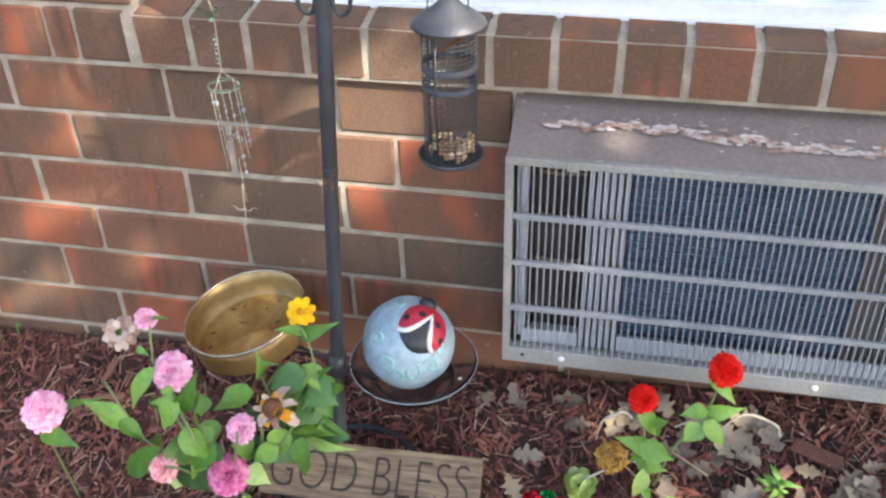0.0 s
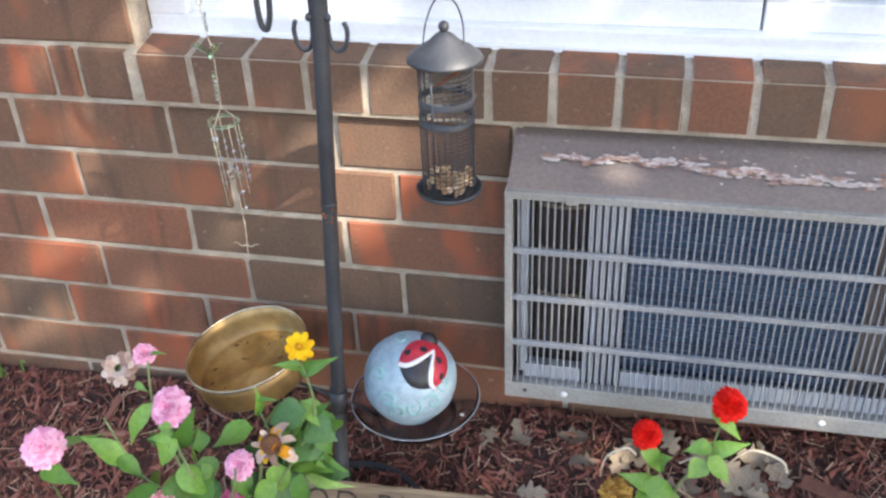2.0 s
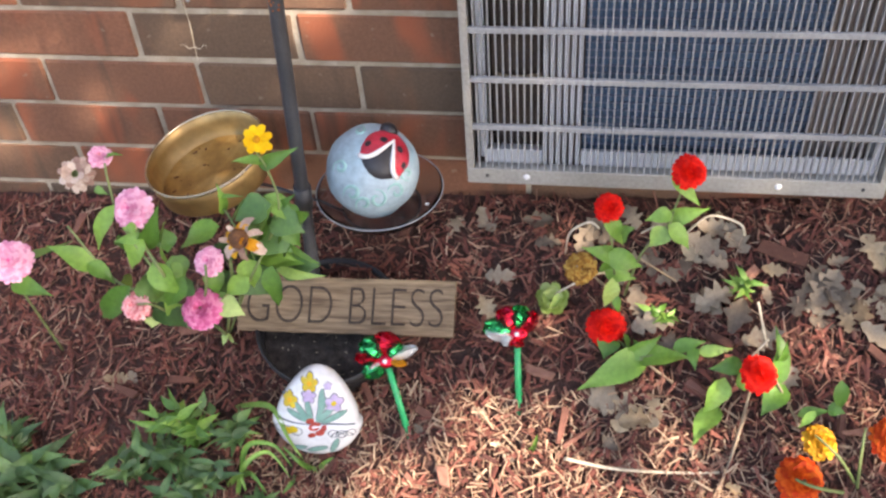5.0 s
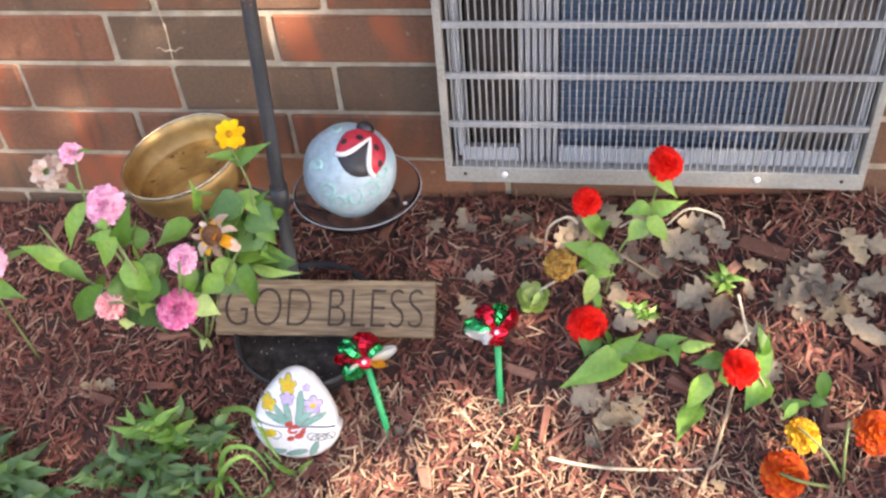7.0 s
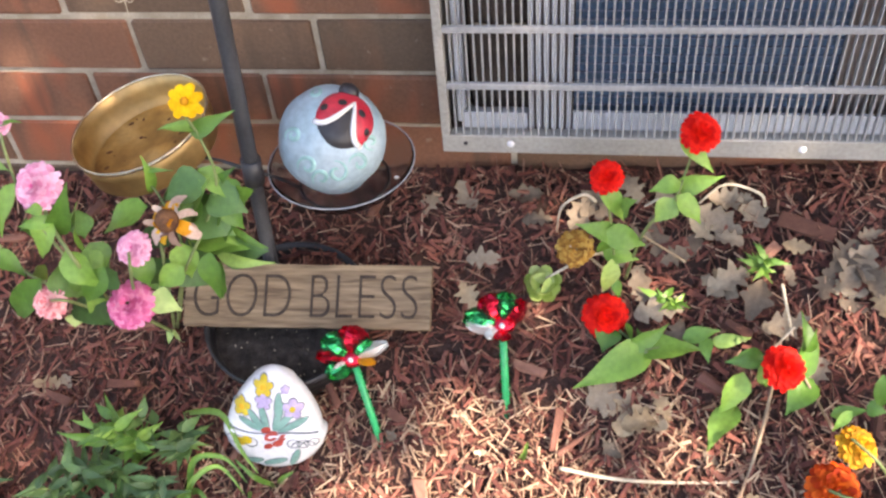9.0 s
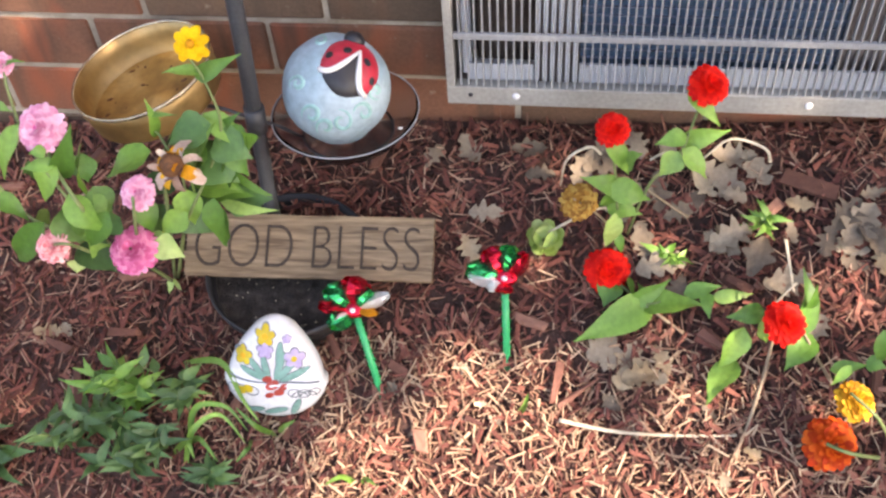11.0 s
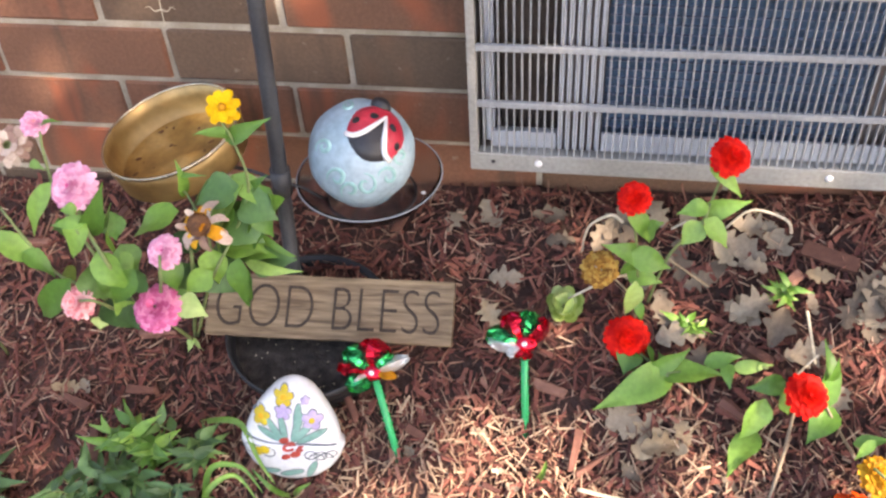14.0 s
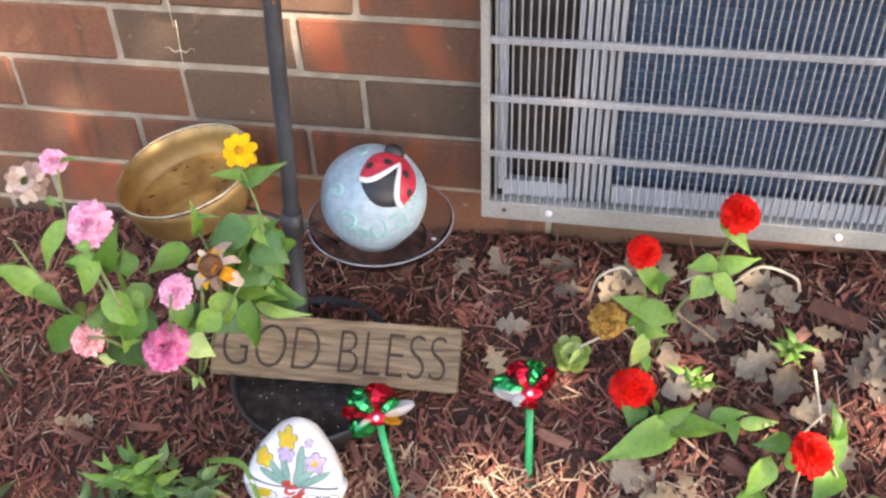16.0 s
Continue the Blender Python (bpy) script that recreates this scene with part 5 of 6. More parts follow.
grow_leaves(plant, (
    ((-0.041, -0.385, 0.152), (-0.112, -0.395, 0.110), 0.0418, LEAF),
    ((-0.040, -0.367, 0.162), (-0.036, -0.367, 0.224), 0.0165, LEAF),
    ((-0.040, -0.367, 0.198), (0.001, -0.367, 0.200), 0.0070, LEAF),
    ((-0.033, -0.367, 0.138), (0.039, -0.367, 0.202), 0.0348, LEAF),
    ((0.031, -0.359, 0.197), (0.082, -0.369, 0.146), 0.0322, LEAF),
    ((0.045, -0.359, 0.161), (0.082, -0.359, 0.202), 0.0165, LEAF),
    ((0.000, -0.385, 0.079), (0.058, -0.385, 0.204), 0.0522, LEAF),
    ((0.005, -0.385, 0.113), (0.069, -0.395, 0.102), 0.0374, LEAF),
    ((0.005, -0.367, 0.075), (0.105, -0.378, 0.077), 0.0444, LEAF),
    ((0.037, -0.393, 0.075), (0.121, -0.404, 0.076), 0.0183, LEAF_PALE),
))
grow_leaves(plant, (
    ((0.002, -0.411, 0.115), (0.005, -0.421, 0.057), 0.0374, LEAF),
    ((0.048, -0.428, 0.116), (0.049, -0.439, 0.039), 0.0339, LEAF),
    ((0.043, -0.350, 0.253), (-0.011, -0.350, 0.252), 0.0174, LEAF),
    ((0.031, -0.350, 0.246), (0.098, -0.350, 0.284), 0.0226, LEAF),
    ((-0.045, -0.446, 0.049), (-0.005, -0.455, 0.029), 0.0357, LEAF_PALE),
    ((0.005, -0.428, 0.088), (-0.035, -0.439, 0.058), 0.0331, LEAF),
    ((-0.056, -0.428, 0.107), (-0.048, -0.439, 0.056), 0.0331, LEAF),
    ((-0.131, -0.302, -0.196), (-0.121, -0.307, -0.222), 0.0180, LEAF_PALE),
    ((-0.134, -0.302, -0.196), (-0.144, -0.315, -0.218), 0.0160, LEAF_PALE),
    ((0.060, -0.376, 0.155), (0.083, -0.386, 0.118), 0.0296, LEAF),
))
grow_leaves(plant, (
    ((0.059, -0.367, 0.121), (0.086, -0.367, 0.146), 0.0200, LEAF),
    ((0.020, -0.376, 0.182), (0.000, -0.386, 0.138), 0.0278, LEAF),
    ((0.041, -0.393, 0.169), (0.018, -0.404, 0.130), 0.0357, LEAF),
    ((0.039, -0.376, 0.128), (0.072, -0.376, 0.153), 0.0331, LEAF),
    ((0.045, -0.385, 0.105), (0.077, -0.385, 0.131), 0.0296, LEAF),
))
grow_leaves(plant, (
    ((0.044, -0.372, 0.193), (-0.015, -0.384, 0.164), 0.049, LEAF_DEEP),
    ((0.058, -0.362, 0.180), (0.086, -0.374, 0.146), 0.041, LEAF),
    ((0.044, -0.372, 0.168), (0.094, -0.384, 0.147), 0.049, LEAF_DEEP),
    ((0.019, -0.382, 0.137), (0.072, -0.394, 0.114), 0.053, LEAF_DEEP),
    ((0.010, -0.372, 0.099), (0.068, -0.384, 0.085), 0.058, LEAF),
    ((0.037, -0.372, 0.062), (0.107, -0.384, 0.077), 0.045, LEAF_DEEP),
    ((-0.016, -0.387, 0.067), (0.021, -0.399, 0.022), 0.066, LEAF_DEEP),
    ((0.034, -0.387, 0.055), (0.030, -0.399, -0.006), 0.043, LEAF),
    ((-0.042, -0.382, 0.054), (-0.076, -0.394, 0.012), 0.051, LEAF_DEEP),
    ((-0.018, -0.362, 0.072), (0.022, -0.374, 0.043), 0.049, LEAF_DEEP),
    ((-0.049, -0.352, 0.089), (-0.077, -0.364, 0.050), 0.041, LEAF_DEEP),
    ((0.023, -0.352, 0.125), (0.005, -0.364, 0.167), 0.038, LEAF_DEEP),
    ((-0.078, -0.352, -0.027), (-0.109, -0.364, 0.012), 0.033, LEAF),
    ((0.082, -0.362, 0.142), (0.083, -0.374, 0.184), 0.030, LEAF),
))

plant = start_zinnia((-0.484, -0.318, -0.26), 'pink zinnia flower on a leaning stem')
grow_stems(plant, (
    (((-0.409, -0.425, 0.055), (-0.484, -0.318, -0.260)), 0.0025, STEM),
))
open_heads(plant, (
    ((-0.399, -0.425, 0.091), 0.0361, 'pink'),
))
grow_leaves(plant, (
    ((-0.415, -0.425, 0.045), (-0.343, -0.435, 0.024), 0.0319, LEAF),
))

plant = start_zinnia((0.594, -0.204, -0.16), 'scarlet zinnia plant with two blooms beside the air conditioner')
grow_stems(plant, (
    (((0.550, -0.227, 0.071), (0.562, -0.229, 0.015), (0.572, -0.219, -0.073), (0.586, -0.213, -0.164)), 0.0022, STEM),
    (((0.669, -0.222, 0.153), (0.657, -0.227, 0.092), (0.645, -0.245, 0.065), (0.611, -0.238, -0.001), (0.593, -0.195, -0.144)), 0.0022, STEM),
    (((0.506, -0.258, -0.016), (0.547, -0.225, -0.081), (0.581, -0.199, -0.154)), 0.002, STALK),
    (((0.485, -0.193, -0.049), (0.493, -0.236, 0.039), (0.523, -0.236, 0.064), (0.540, -0.236, 0.052)), 0.0022, STRAW),
    (((0.608, -0.236, 0.045), (0.630, -0.236, 0.061), (0.642, -0.236, 0.051)), 0.002, STRAW),
    (((0.686, -0.208, 0.029), (0.717, -0.208, 0.065), (0.765, -0.208, 0.051), (0.777, -0.207, 0.026)), 0.0022, STRAW),
    (((0.613, -0.226, -0.023), (0.682, -0.183, -0.113)), 0.002, STALK),
    (((0.619, -0.220, -0.034), (0.608, -0.232, -0.012)), 0.002, STALK),
))
open_heads(plant, (
    ((0.553, -0.227, 0.092), 0.0247, 'red'),
    ((0.675, -0.222, 0.168), 0.0284, 'red'),
    ((0.515, -0.253, -0.027), 0.0282, 'brown'),
))
grow_leaves(plant, (
    ((0.546, -0.227, 0.073), (0.581, -0.225, 0.006), 0.0287, LEAF),
    ((0.646, -0.222, 0.157), (0.694, -0.233, 0.106), 0.0238, LEAF),
    ((0.653, -0.236, 0.090), (0.611, -0.247, 0.082), 0.0256, LEAF),
    ((0.646, -0.227, 0.073), (0.711, -0.227, 0.097), 0.0284, LEAF),
    ((0.648, -0.245, 0.075), (0.685, -0.256, 0.033), 0.0311, LEAF),
    ((0.646, -0.245, 0.069), (0.622, -0.256, 0.034), 0.0329, LEAF_PALE),
    ((0.574, -0.227, -0.021), (0.512, -0.249, 0.019), 0.0303, LEAF),
    ((0.554, -0.237, -0.003), (0.616, -0.231, -0.036), 0.0368, LEAF),
    ((0.554, -0.213, -0.066), (0.609, -0.218, -0.079), 0.0318, LEAF),
    ((0.568, -0.232, -0.066), (0.557, -0.230, -0.140), 0.0288, LEAF_PALE),
))
grow_leaves(plant, (
    ((0.573, -0.225, -0.112), (0.583, -0.235, -0.148), 0.0159, LEAF),
    ((0.580, -0.236, 0.030), (0.596, -0.236, 0.057), 0.0357, LEAF_PALE),
    ((0.558, -0.219, -0.036), (0.545, -0.212, -0.072), 0.0279, LEAF),
))

plant = start_zinnia((0.522, -0.166, -0.146), 'pale green zinnia bud on a leaning stalk')
grow_stems(plant, (
    (((0.469, -0.215, -0.131), (0.533, -0.195, -0.098), (0.567, -0.147, -0.136)), 0.0026, STRAW),
))
open_heads(plant, (
    ((0.464, -0.215, -0.145), 0.035, 'bud'),
))
grow_leaves(plant, (
    ((0.475, -0.215, -0.127), (0.456, -0.235, -0.160), 0.017, LEAF_PALE),
))

plant = start_zinnia((0.622, -0.313, -0.208), 'scarlet zinnia bloom with broad leaves low over the mulch')
grow_stems(plant, (
    (((0.563, -0.265, -0.162), (0.594, -0.283, -0.179), (0.624, -0.309, -0.183), (0.631, -0.317, -0.209)), 0.0028, STEM),
    (((0.624, -0.309, -0.183), (0.681, -0.332, -0.214)), 0.0026, STALK),
    (((0.624, -0.309, -0.179), (0.713, -0.289, -0.173), (0.770, -0.295, -0.165)), 0.0018, STEM),
))
open_heads(plant, (
    ((0.564, -0.265, -0.155), 0.036, 'red'),
))
grow_leaves(plant, (
    ((0.635, -0.293, -0.182), (0.517, -0.361, -0.217), 0.052, LEAF),
    ((0.616, -0.307, -0.189), (0.712, -0.307, -0.178), 0.046, LEAF),
    ((0.598, -0.307, -0.182), (0.658, -0.275, -0.157), 0.029, LEAF),
    ((0.591, -0.265, -0.165), (0.599, -0.309, -0.179), 0.023, LEAF),
    ((0.571, -0.275, -0.171), (0.560, -0.311, -0.189), 0.040, LEAF),
    ((0.679, -0.287, -0.176), (0.734, -0.279, -0.161), 0.025, LEAF),
    ((0.712, -0.289, -0.168), (0.716, -0.325, -0.185), 0.021, LEAF),
    ((0.720, -0.295, -0.172), (0.779, -0.287, -0.166), 0.021, LEAF_PALE),
    ((0.621, -0.305, -0.182), (0.611, -0.273, -0.172), 0.019, LEAF),
))

plant = start_zinnia((0.768, -0.477, -0.275), 'scarlet zinnia bloom on a bare leaning stalk')
grow_stems(plant, (
    (((0.811, -0.335, -0.192), (0.788, -0.415, -0.227), (0.766, -0.477, -0.275)), 0.003, STALK),
    (((0.834, -0.335, -0.158), (0.863, -0.375, -0.191), (0.862, -0.460, -0.142)), 0.0022, STALK),
    (((0.823, -0.325, -0.113), (0.798, -0.305, -0.030)), 0.0022, STRAW),
    (((0.794, -0.335, -0.142), (0.823, -0.325, -0.095)), 0.0018, STRAW),
))
open_heads(plant, (
    ((0.811, -0.375, -0.123), 0.033, 'red'),
))
grow_leaves(plant, (
    ((0.788, -0.335, -0.147), (0.733, -0.347, -0.153), 0.030, LEAF),
    ((0.782, -0.345, -0.152), (0.797, -0.357, -0.193), 0.039, LEAF),
    ((0.845, -0.349, -0.186), (0.840, -0.285, -0.103), 0.042, LEAF),
    ((0.860, -0.345, -0.182), (0.823, -0.389, -0.216), 0.042, LEAF),
    ((0.761, -0.355, -0.164), (0.727, -0.391, -0.219), 0.039, LEAF),
    ((0.756, -0.381, -0.211), (0.712, -0.441, -0.242), 0.042, LEAF),
    ((0.845, -0.325, -0.155), (0.852, -0.325, -0.095), 0.019, LEAF),
))

plant = start_zinnia((0.958, -0.474, -0.265), 'orange and golden zinnia plant at the edge of the bed')
grow_stems(plant, (
    (((0.859, -0.500, -0.222), (0.892, -0.520, -0.216), (0.953, -0.488, -0.272)), 0.003, STEM),
    (((0.886, -0.470, -0.148), (0.920, -0.500, -0.161), (0.970, -0.473, -0.264)), 0.0026, STEM),
    (((0.964, -0.450, -0.148), (0.960, -0.480, -0.185), (0.973, -0.480, -0.267)), 0.0026, STEM),
))
open_heads(plant, (
    ((0.879, -0.500, -0.230), 0.039, 'orange'),
    ((1.014, -0.450, -0.174), 0.036, 'orange'),
    ((0.901, -0.470, -0.163), 0.029, 'gold'),
))
grow_leaves(plant, (
    ((0.862, -0.440, -0.140), (0.911, -0.440, -0.125), 0.018, LEAF),
    ((0.913, -0.430, -0.061), (0.919, -0.442, -0.120), 0.023, LEAF),
    ((0.903, -0.440, -0.115), (0.926, -0.452, -0.112), 0.022, LEAF),
    ((0.883, -0.450, -0.114), (0.862, -0.462, -0.145), 0.014, LEAF),
))

# ---- weeds, grass, stalk and dead leaves ----


def build_weed(at, seed, stems, height, mat=WEED, size=0.045, name="weed", label="leafy green weed growing in the mulch"):
    x, y = at
    o = Vector((x, y, ground_z(x, y)))
    wd = thing(name, label, "weed", o, "weeds in the bed")
    rr = random.Random(seed)
    for k in range(stems):
        a = rr.random() * math.tau
        lean = rr.uniform(0.3, 1.1)
        top = Vector((math.cos(a) * lean, math.sin(a) * lean * 0.7 - 0.25, 1.0)).normalized() * height * rr.uniform(0.6, 1.15)
        line = curve_points([(0, 0, -0.01), top * 0.5 + Vector((0, 0, 0.012)), top], 4)
        bm = bmesh.new()
        tube(bm, line, [0.0018 - 0.0001 * j for j in range(len(line))], 6)
        part("stem", bm, STEM, wd)
        pairs = rr.randrange(3, 5)
        for j in range(pairs):
            p = line[int((len(line) - 1) * (0.3 + 0.7 * j / (pairs - 1)))]
            b = rr.random() * math.pi
            for s in (0, math.pi):
                d = Vector((math.cos(b + s), math.sin(b + s) * 0.8, rr.uniform(-0.15, 0.55)))
                bm = bmesh.new()
                leaf_strip(bm, p, p + d * size * rr.uniform(0.6, 1.2), size * rr.uniform(0.20, 0.34), seed=rr.randrange(999), arch=0.1)
                part("leaf", bm, mat, wd)


for n, (x, y, k, h, s) in enumerate(((-0.165, -0.470, 5, 0.095, 0.050), (-0.215, -0.505, 5, 0.08, 0.048), (-0.095, -0.455, 4, 0.09, 0.050), (-0.125, -0.530, 5, 0.08, 0.045), (-0.205, -0.440, 3, 0.07, 0.045), (-0.265, -0.535, 4, 0.08, 0.050), (-0.17, -0.56, 4, 0.07, 0.045), (-0.03, -0.575, 3, 0.06, 0.04))):
    build_weed((x, y), 50 + n, k, h, WEED if n % 4 else LEAF, s * 1.1)
for n, (x, y) in enumerate(((-0.445, -0.545), (-0.50, -0.50), (-0.385, -0.575), (-0.52, -0.58), (-0.44, -0.60))):
    build_weed((x, y), 80 + n, 3, 0.06, WEED, 0.075, "broadleaf_weed", "low broad-leaved green weed at the bed's edge")
for n, (x, y) in enumerate(((0.795, -0.175), (0.66, -0.235))):
    build_weed((x, y), 95 + n, 3, 0.03, LEAF, 0.035, "seedling", "small green seedling in the mulch")


def build_grass(tufts):
    for n, pts in enumerate(tufts):
        o = Vector((pts[0][0], pts[0][1], ground_z(pts[0][0], pts[0][1])))
        g = thing("grass_blade", "long arching green grass blade at the bed's edge", "grass", o, "grass blades")
        bm = bmesh.new()
        line = [Vector(p) - o for p in curve_points(pts, 7)]
        line[0].z = min(line[0].z, -0.002)
        rows = []
        for i, p in enumerate(line):
            f = i / (len(line) - 1)
            d = line[min(i + 1, len(line) - 1)] - line[max(i - 1, 0)]
            s = d.cross(Vector((0.1, -0.7, 0.7))).normalized() * 0.0062 * max(0.06, (1 - f) ** 0.6) * min(1.0, 0.5 + 2 * f)
            up = s.cross(d).normalized() * 0.0014
            rows.append([bm.verts.new(p - s + up), bm.verts.new(p - up), bm.verts.new(p + s + up)])
        for a, b in zip(rows, rows[1:]):
            for k in range(2):
                bm.faces.new((a[k], a[k + 1], b[k + 1], b[k])).smooth = True
        part("blade", bm, GRASS, g)


build_grass((
    ((-0.068, -0.529, -0.330), (-0.051, -0.502, -0.263), (-0.003, -0.497, -0.259), (0.030, -0.515, -0.295)),
    ((-0.071, -0.553, -0.347), (-0.049, -0.533, -0.277), (-0.010, -0.509, -0.264), (0.029, -0.531, -0.303)),
    ((-0.106, -0.405, -0.282), (-0.019, -0.440, -0.225), (0.026, -0.492, -0.240), (0.051, -0.510, -0.274)),
    ((-0.070, -0.520, -0.332), (-0.034, -0.544, -0.281), (0.000, -0.573, -0.293)),
    ((0.030, -0.512, -0.325), (0.042, -0.553, -0.282), (0.028, -0.572, -0.291)),
    ((-0.094, -0.538, -0.341), (-0.055, -0.549, -0.284), (-0.038, -0.571, -0.294)),
))
build_grass((
    ((0.06, -0.50, -0.32), (0.045, -0.515, -0.275), (0.015, -0.50, -0.255)),
    ((0.075, -0.50, -0.32), (0.090, -0.520, -0.270), (0.110, -0.512, -0.258)),
    ((0.065, -0.505, -0.32), (0.075, -0.525, -0.275), (0.07, -0.535, -0.262)),
    ((0.205, -0.56, -0.35), (0.190, -0.575, -0.300), (0.170, -0.600, -0.285)),
    ((0.215, -0.56, -0.35), (0.225, -0.575, -0.300), (0.245, -0.590, -0.29)),
    ((0.44, -0.45, -0.29), (0.45, -0.46, -0.25), (0.455, -0.455, -0.225)),
))
build_grass((
    ((-0.80, -0.03, -0.15), (-0.79, -0.05, -0.08), (-0.77, -0.07, -0.03)),
    ((-0.81, -0.03, -0.15), (-0.83, -0.05, -0.09), (-0.86, -0.06, -0.05)),
    ((-0.76, -0.02, -0.14), (-0.74, -0.04, -0.09), (-0.72, -0.05, -0.08)),
))


def build_stalk():
    o = Vector((0.502, -0.468, ground_z(0.502, -0.468)))
    st = thing("dry_stalk", "long pale bleached plant stalk lying on the mulch", "stick", o)
    bm = bmesh.new()
    line = curve_points([(0, 0, 0.013), (0.08, -0.011, 0.012), (0.169, -0.010, 0.012), (0.256, -0.003, 0.014)], 6)
    tube(bm, line, [0.0034 - 0.00008 * k for k in range(len(line))], 8)
    part("stalk", bm, STRAW, st)


build_stalk()


def leaf_outline(rr, size):
    """Half-widths of a lobed oak leaf along its midrib."""
    n = 13
    return [(size * (k / (n - 1)), size * 0.30 * math.sin(math.pi * min(1, 0.10 + 0.88 * k / (n - 1))) * (1.15 if k % 3 == 1 else 0.62 if k % 3 == 0 else 0.95) * rr.uniform(0.6, 1.25)) for k in range(n)]


def build_dry_leaf(x, y, turn, size, mat, seed, lift=0.006):
    rr = random.Random(seed)
    bm = bmesh.new()
    curl, fold = rr.uniform(-1.5, 2.6), rr.uniform(-0.4, 1.3)
    rows = []
    for px, w in leaf_outline(rr, size):
        f = px / size - 0.5
        z = curl * size * 0.5 * f * f
        rows.append([bm.verts.new((px - size / 2 + (0.15 * w * abs(u)), w * u, z + fold * w * abs(u) * 0.6 + 0.05 * size * noise.noise((px * 60, u * 2, seed)))) for u in (-1, -0.5, 0, 0.5, 1)])
    for a, b in zip(rows, rows[1:]):
        for k in range(4):
            bm.faces.new((a[k], a[k + 1], b[k + 1], b[k])).smooth = True
    low = min(v.co.z for v in bm.verts)
    bmesh.ops.translate(bm, verts=bm.verts, vec=(0, 0, -low))
    ob = mesh_object("dry_leaf", bm, mat)
    ob.matrix_world = Matrix.Translation((x, y, ground_z(x, y) + lift)) @ Matrix.Rotation(radians(24), 4, "X") @ Matrix.Rotation(turn, 4, "Z")
    return tagged(ob, "curled grey-brown dead oak leaf on the mulch" if mat is DRY else "pale tan curled dead leaf on the mulch", "dead leaf", "dead leaves on the mulch")


rr = random.Random(77)
for n in range(44):
    x = rr.uniform(0.56, 1.15)
    y = -0.19 + rr.gauss(0, 0.05) - 0.03 * (x - 0.8)
    build_dry_leaf(x, y, rr.random() * math.tau, rr.uniform(0.04, 0.085), DRY if rr.random() < 0.8 else TAN, 300 + n, rr.uniform(0.004, 0.014))
for n, (x, y, s) in enumerate(((0.572, -0.371, 0.07), (0.60, -0.385, 0.08), (0.631, -0.393, 0.06), (0.56, -0.36, 0.06), (0.65, -0.375, 0.05), (0.62, -0.40, 0.06))):
    build_dry_leaf(x, y, n * 1.3, s, TAN if n % 3 else DRY, 400 + n)
for n, (x, y, s) in enumerate(((0.754, -0.071, 0.07), (0.788, -0.088, 0.07), (0.538, -0.07, 0.07), (0.367, -0.163, 0.06), (0.345, -0.22, 0.055), (0.872, -0.323, 0.05), (-0.35, -0.371, 0.05), (0.656, -0.07, 0.06), (0.52, -0.09, 0.07), (0.43, -0.06, 0.06), (0.33, -0.06, 0.06), (0.27, -0.07, 0.05), (0.45, -0.10, 0.05), (0.60, -0.05, 0.06))):
    build_dry_leaf(x, y, n * 2.1, s, TAN if n in (4, 6) else DRY, 500 + n)
for n in range(40):
    x, y = rr.uniform(-0.9, 1.2), rr.uniform(-0.75, -0.04)
    build_dry_leaf(x, y, rr.random() * math.tau, rr.uniform(0.02, 0.04), DRY if rr.random() < 0.6 else TAN, 600 + n, rr.uniform(0.004, 0.012))


def build_chunk(x, y, turn, ln, wd, seed):
    rr = random.Random(seed)
    bm = bmesh.new()
    vs = box(bm, -ln / 2, ln / 2, -wd / 2, wd / 2, -0.004, 0.005)
    for v in vs:
        v.co += Vector((rr.gauss(0, 0.004), rr.gauss(0, 0.003), rr.gauss(0, 0.0015)))
    bmesh.ops.bevel(bm, geom=list(bm.edges), offset=0.0015, segments=1, affect="EDGES")
    ob = mesh_object("bark_chunk", bm, CHUNK)
    ob.matrix_world = Matrix.Translation((x, y, ground_z(x, y) + 0.010)) @ Matrix.Rotation(radians(24), 4, "X") @ Matrix.Rotation(turn, 4, "Z")
    return tagged(ob, "large red-brown chunk of bark mulch", "bark", "bark chunks")


CHUNK = surface("bark_chunk", [(0.11, 0.045, 0.03), (0.17, 0.07, 0.05), (0.25, 0.12, 0.085)], scale=20, rough=0.9, bump=0.5, fine=120, rand=True)
build_chunk(0.868, -0.115, -0.35, 0.085, 0.026, 1)
build_chunk(0.452, -0.330, -0.3, 0.055, 0.017, 2)
build_chunk(0.249, -0.405, -0.4, 0.04, 0.012, 3)
for n in range(46):
    build_chunk(rr.uniform(-0.85, 1.15), rr.uniform(-0.72, -0.05), rr.random() * math.pi, rr.uniform(0.03, 0.07), rr.uniform(0.008, 0.02), 700 + n)

# ---- unseen tree added outside the view to shade and dapple the bed ----


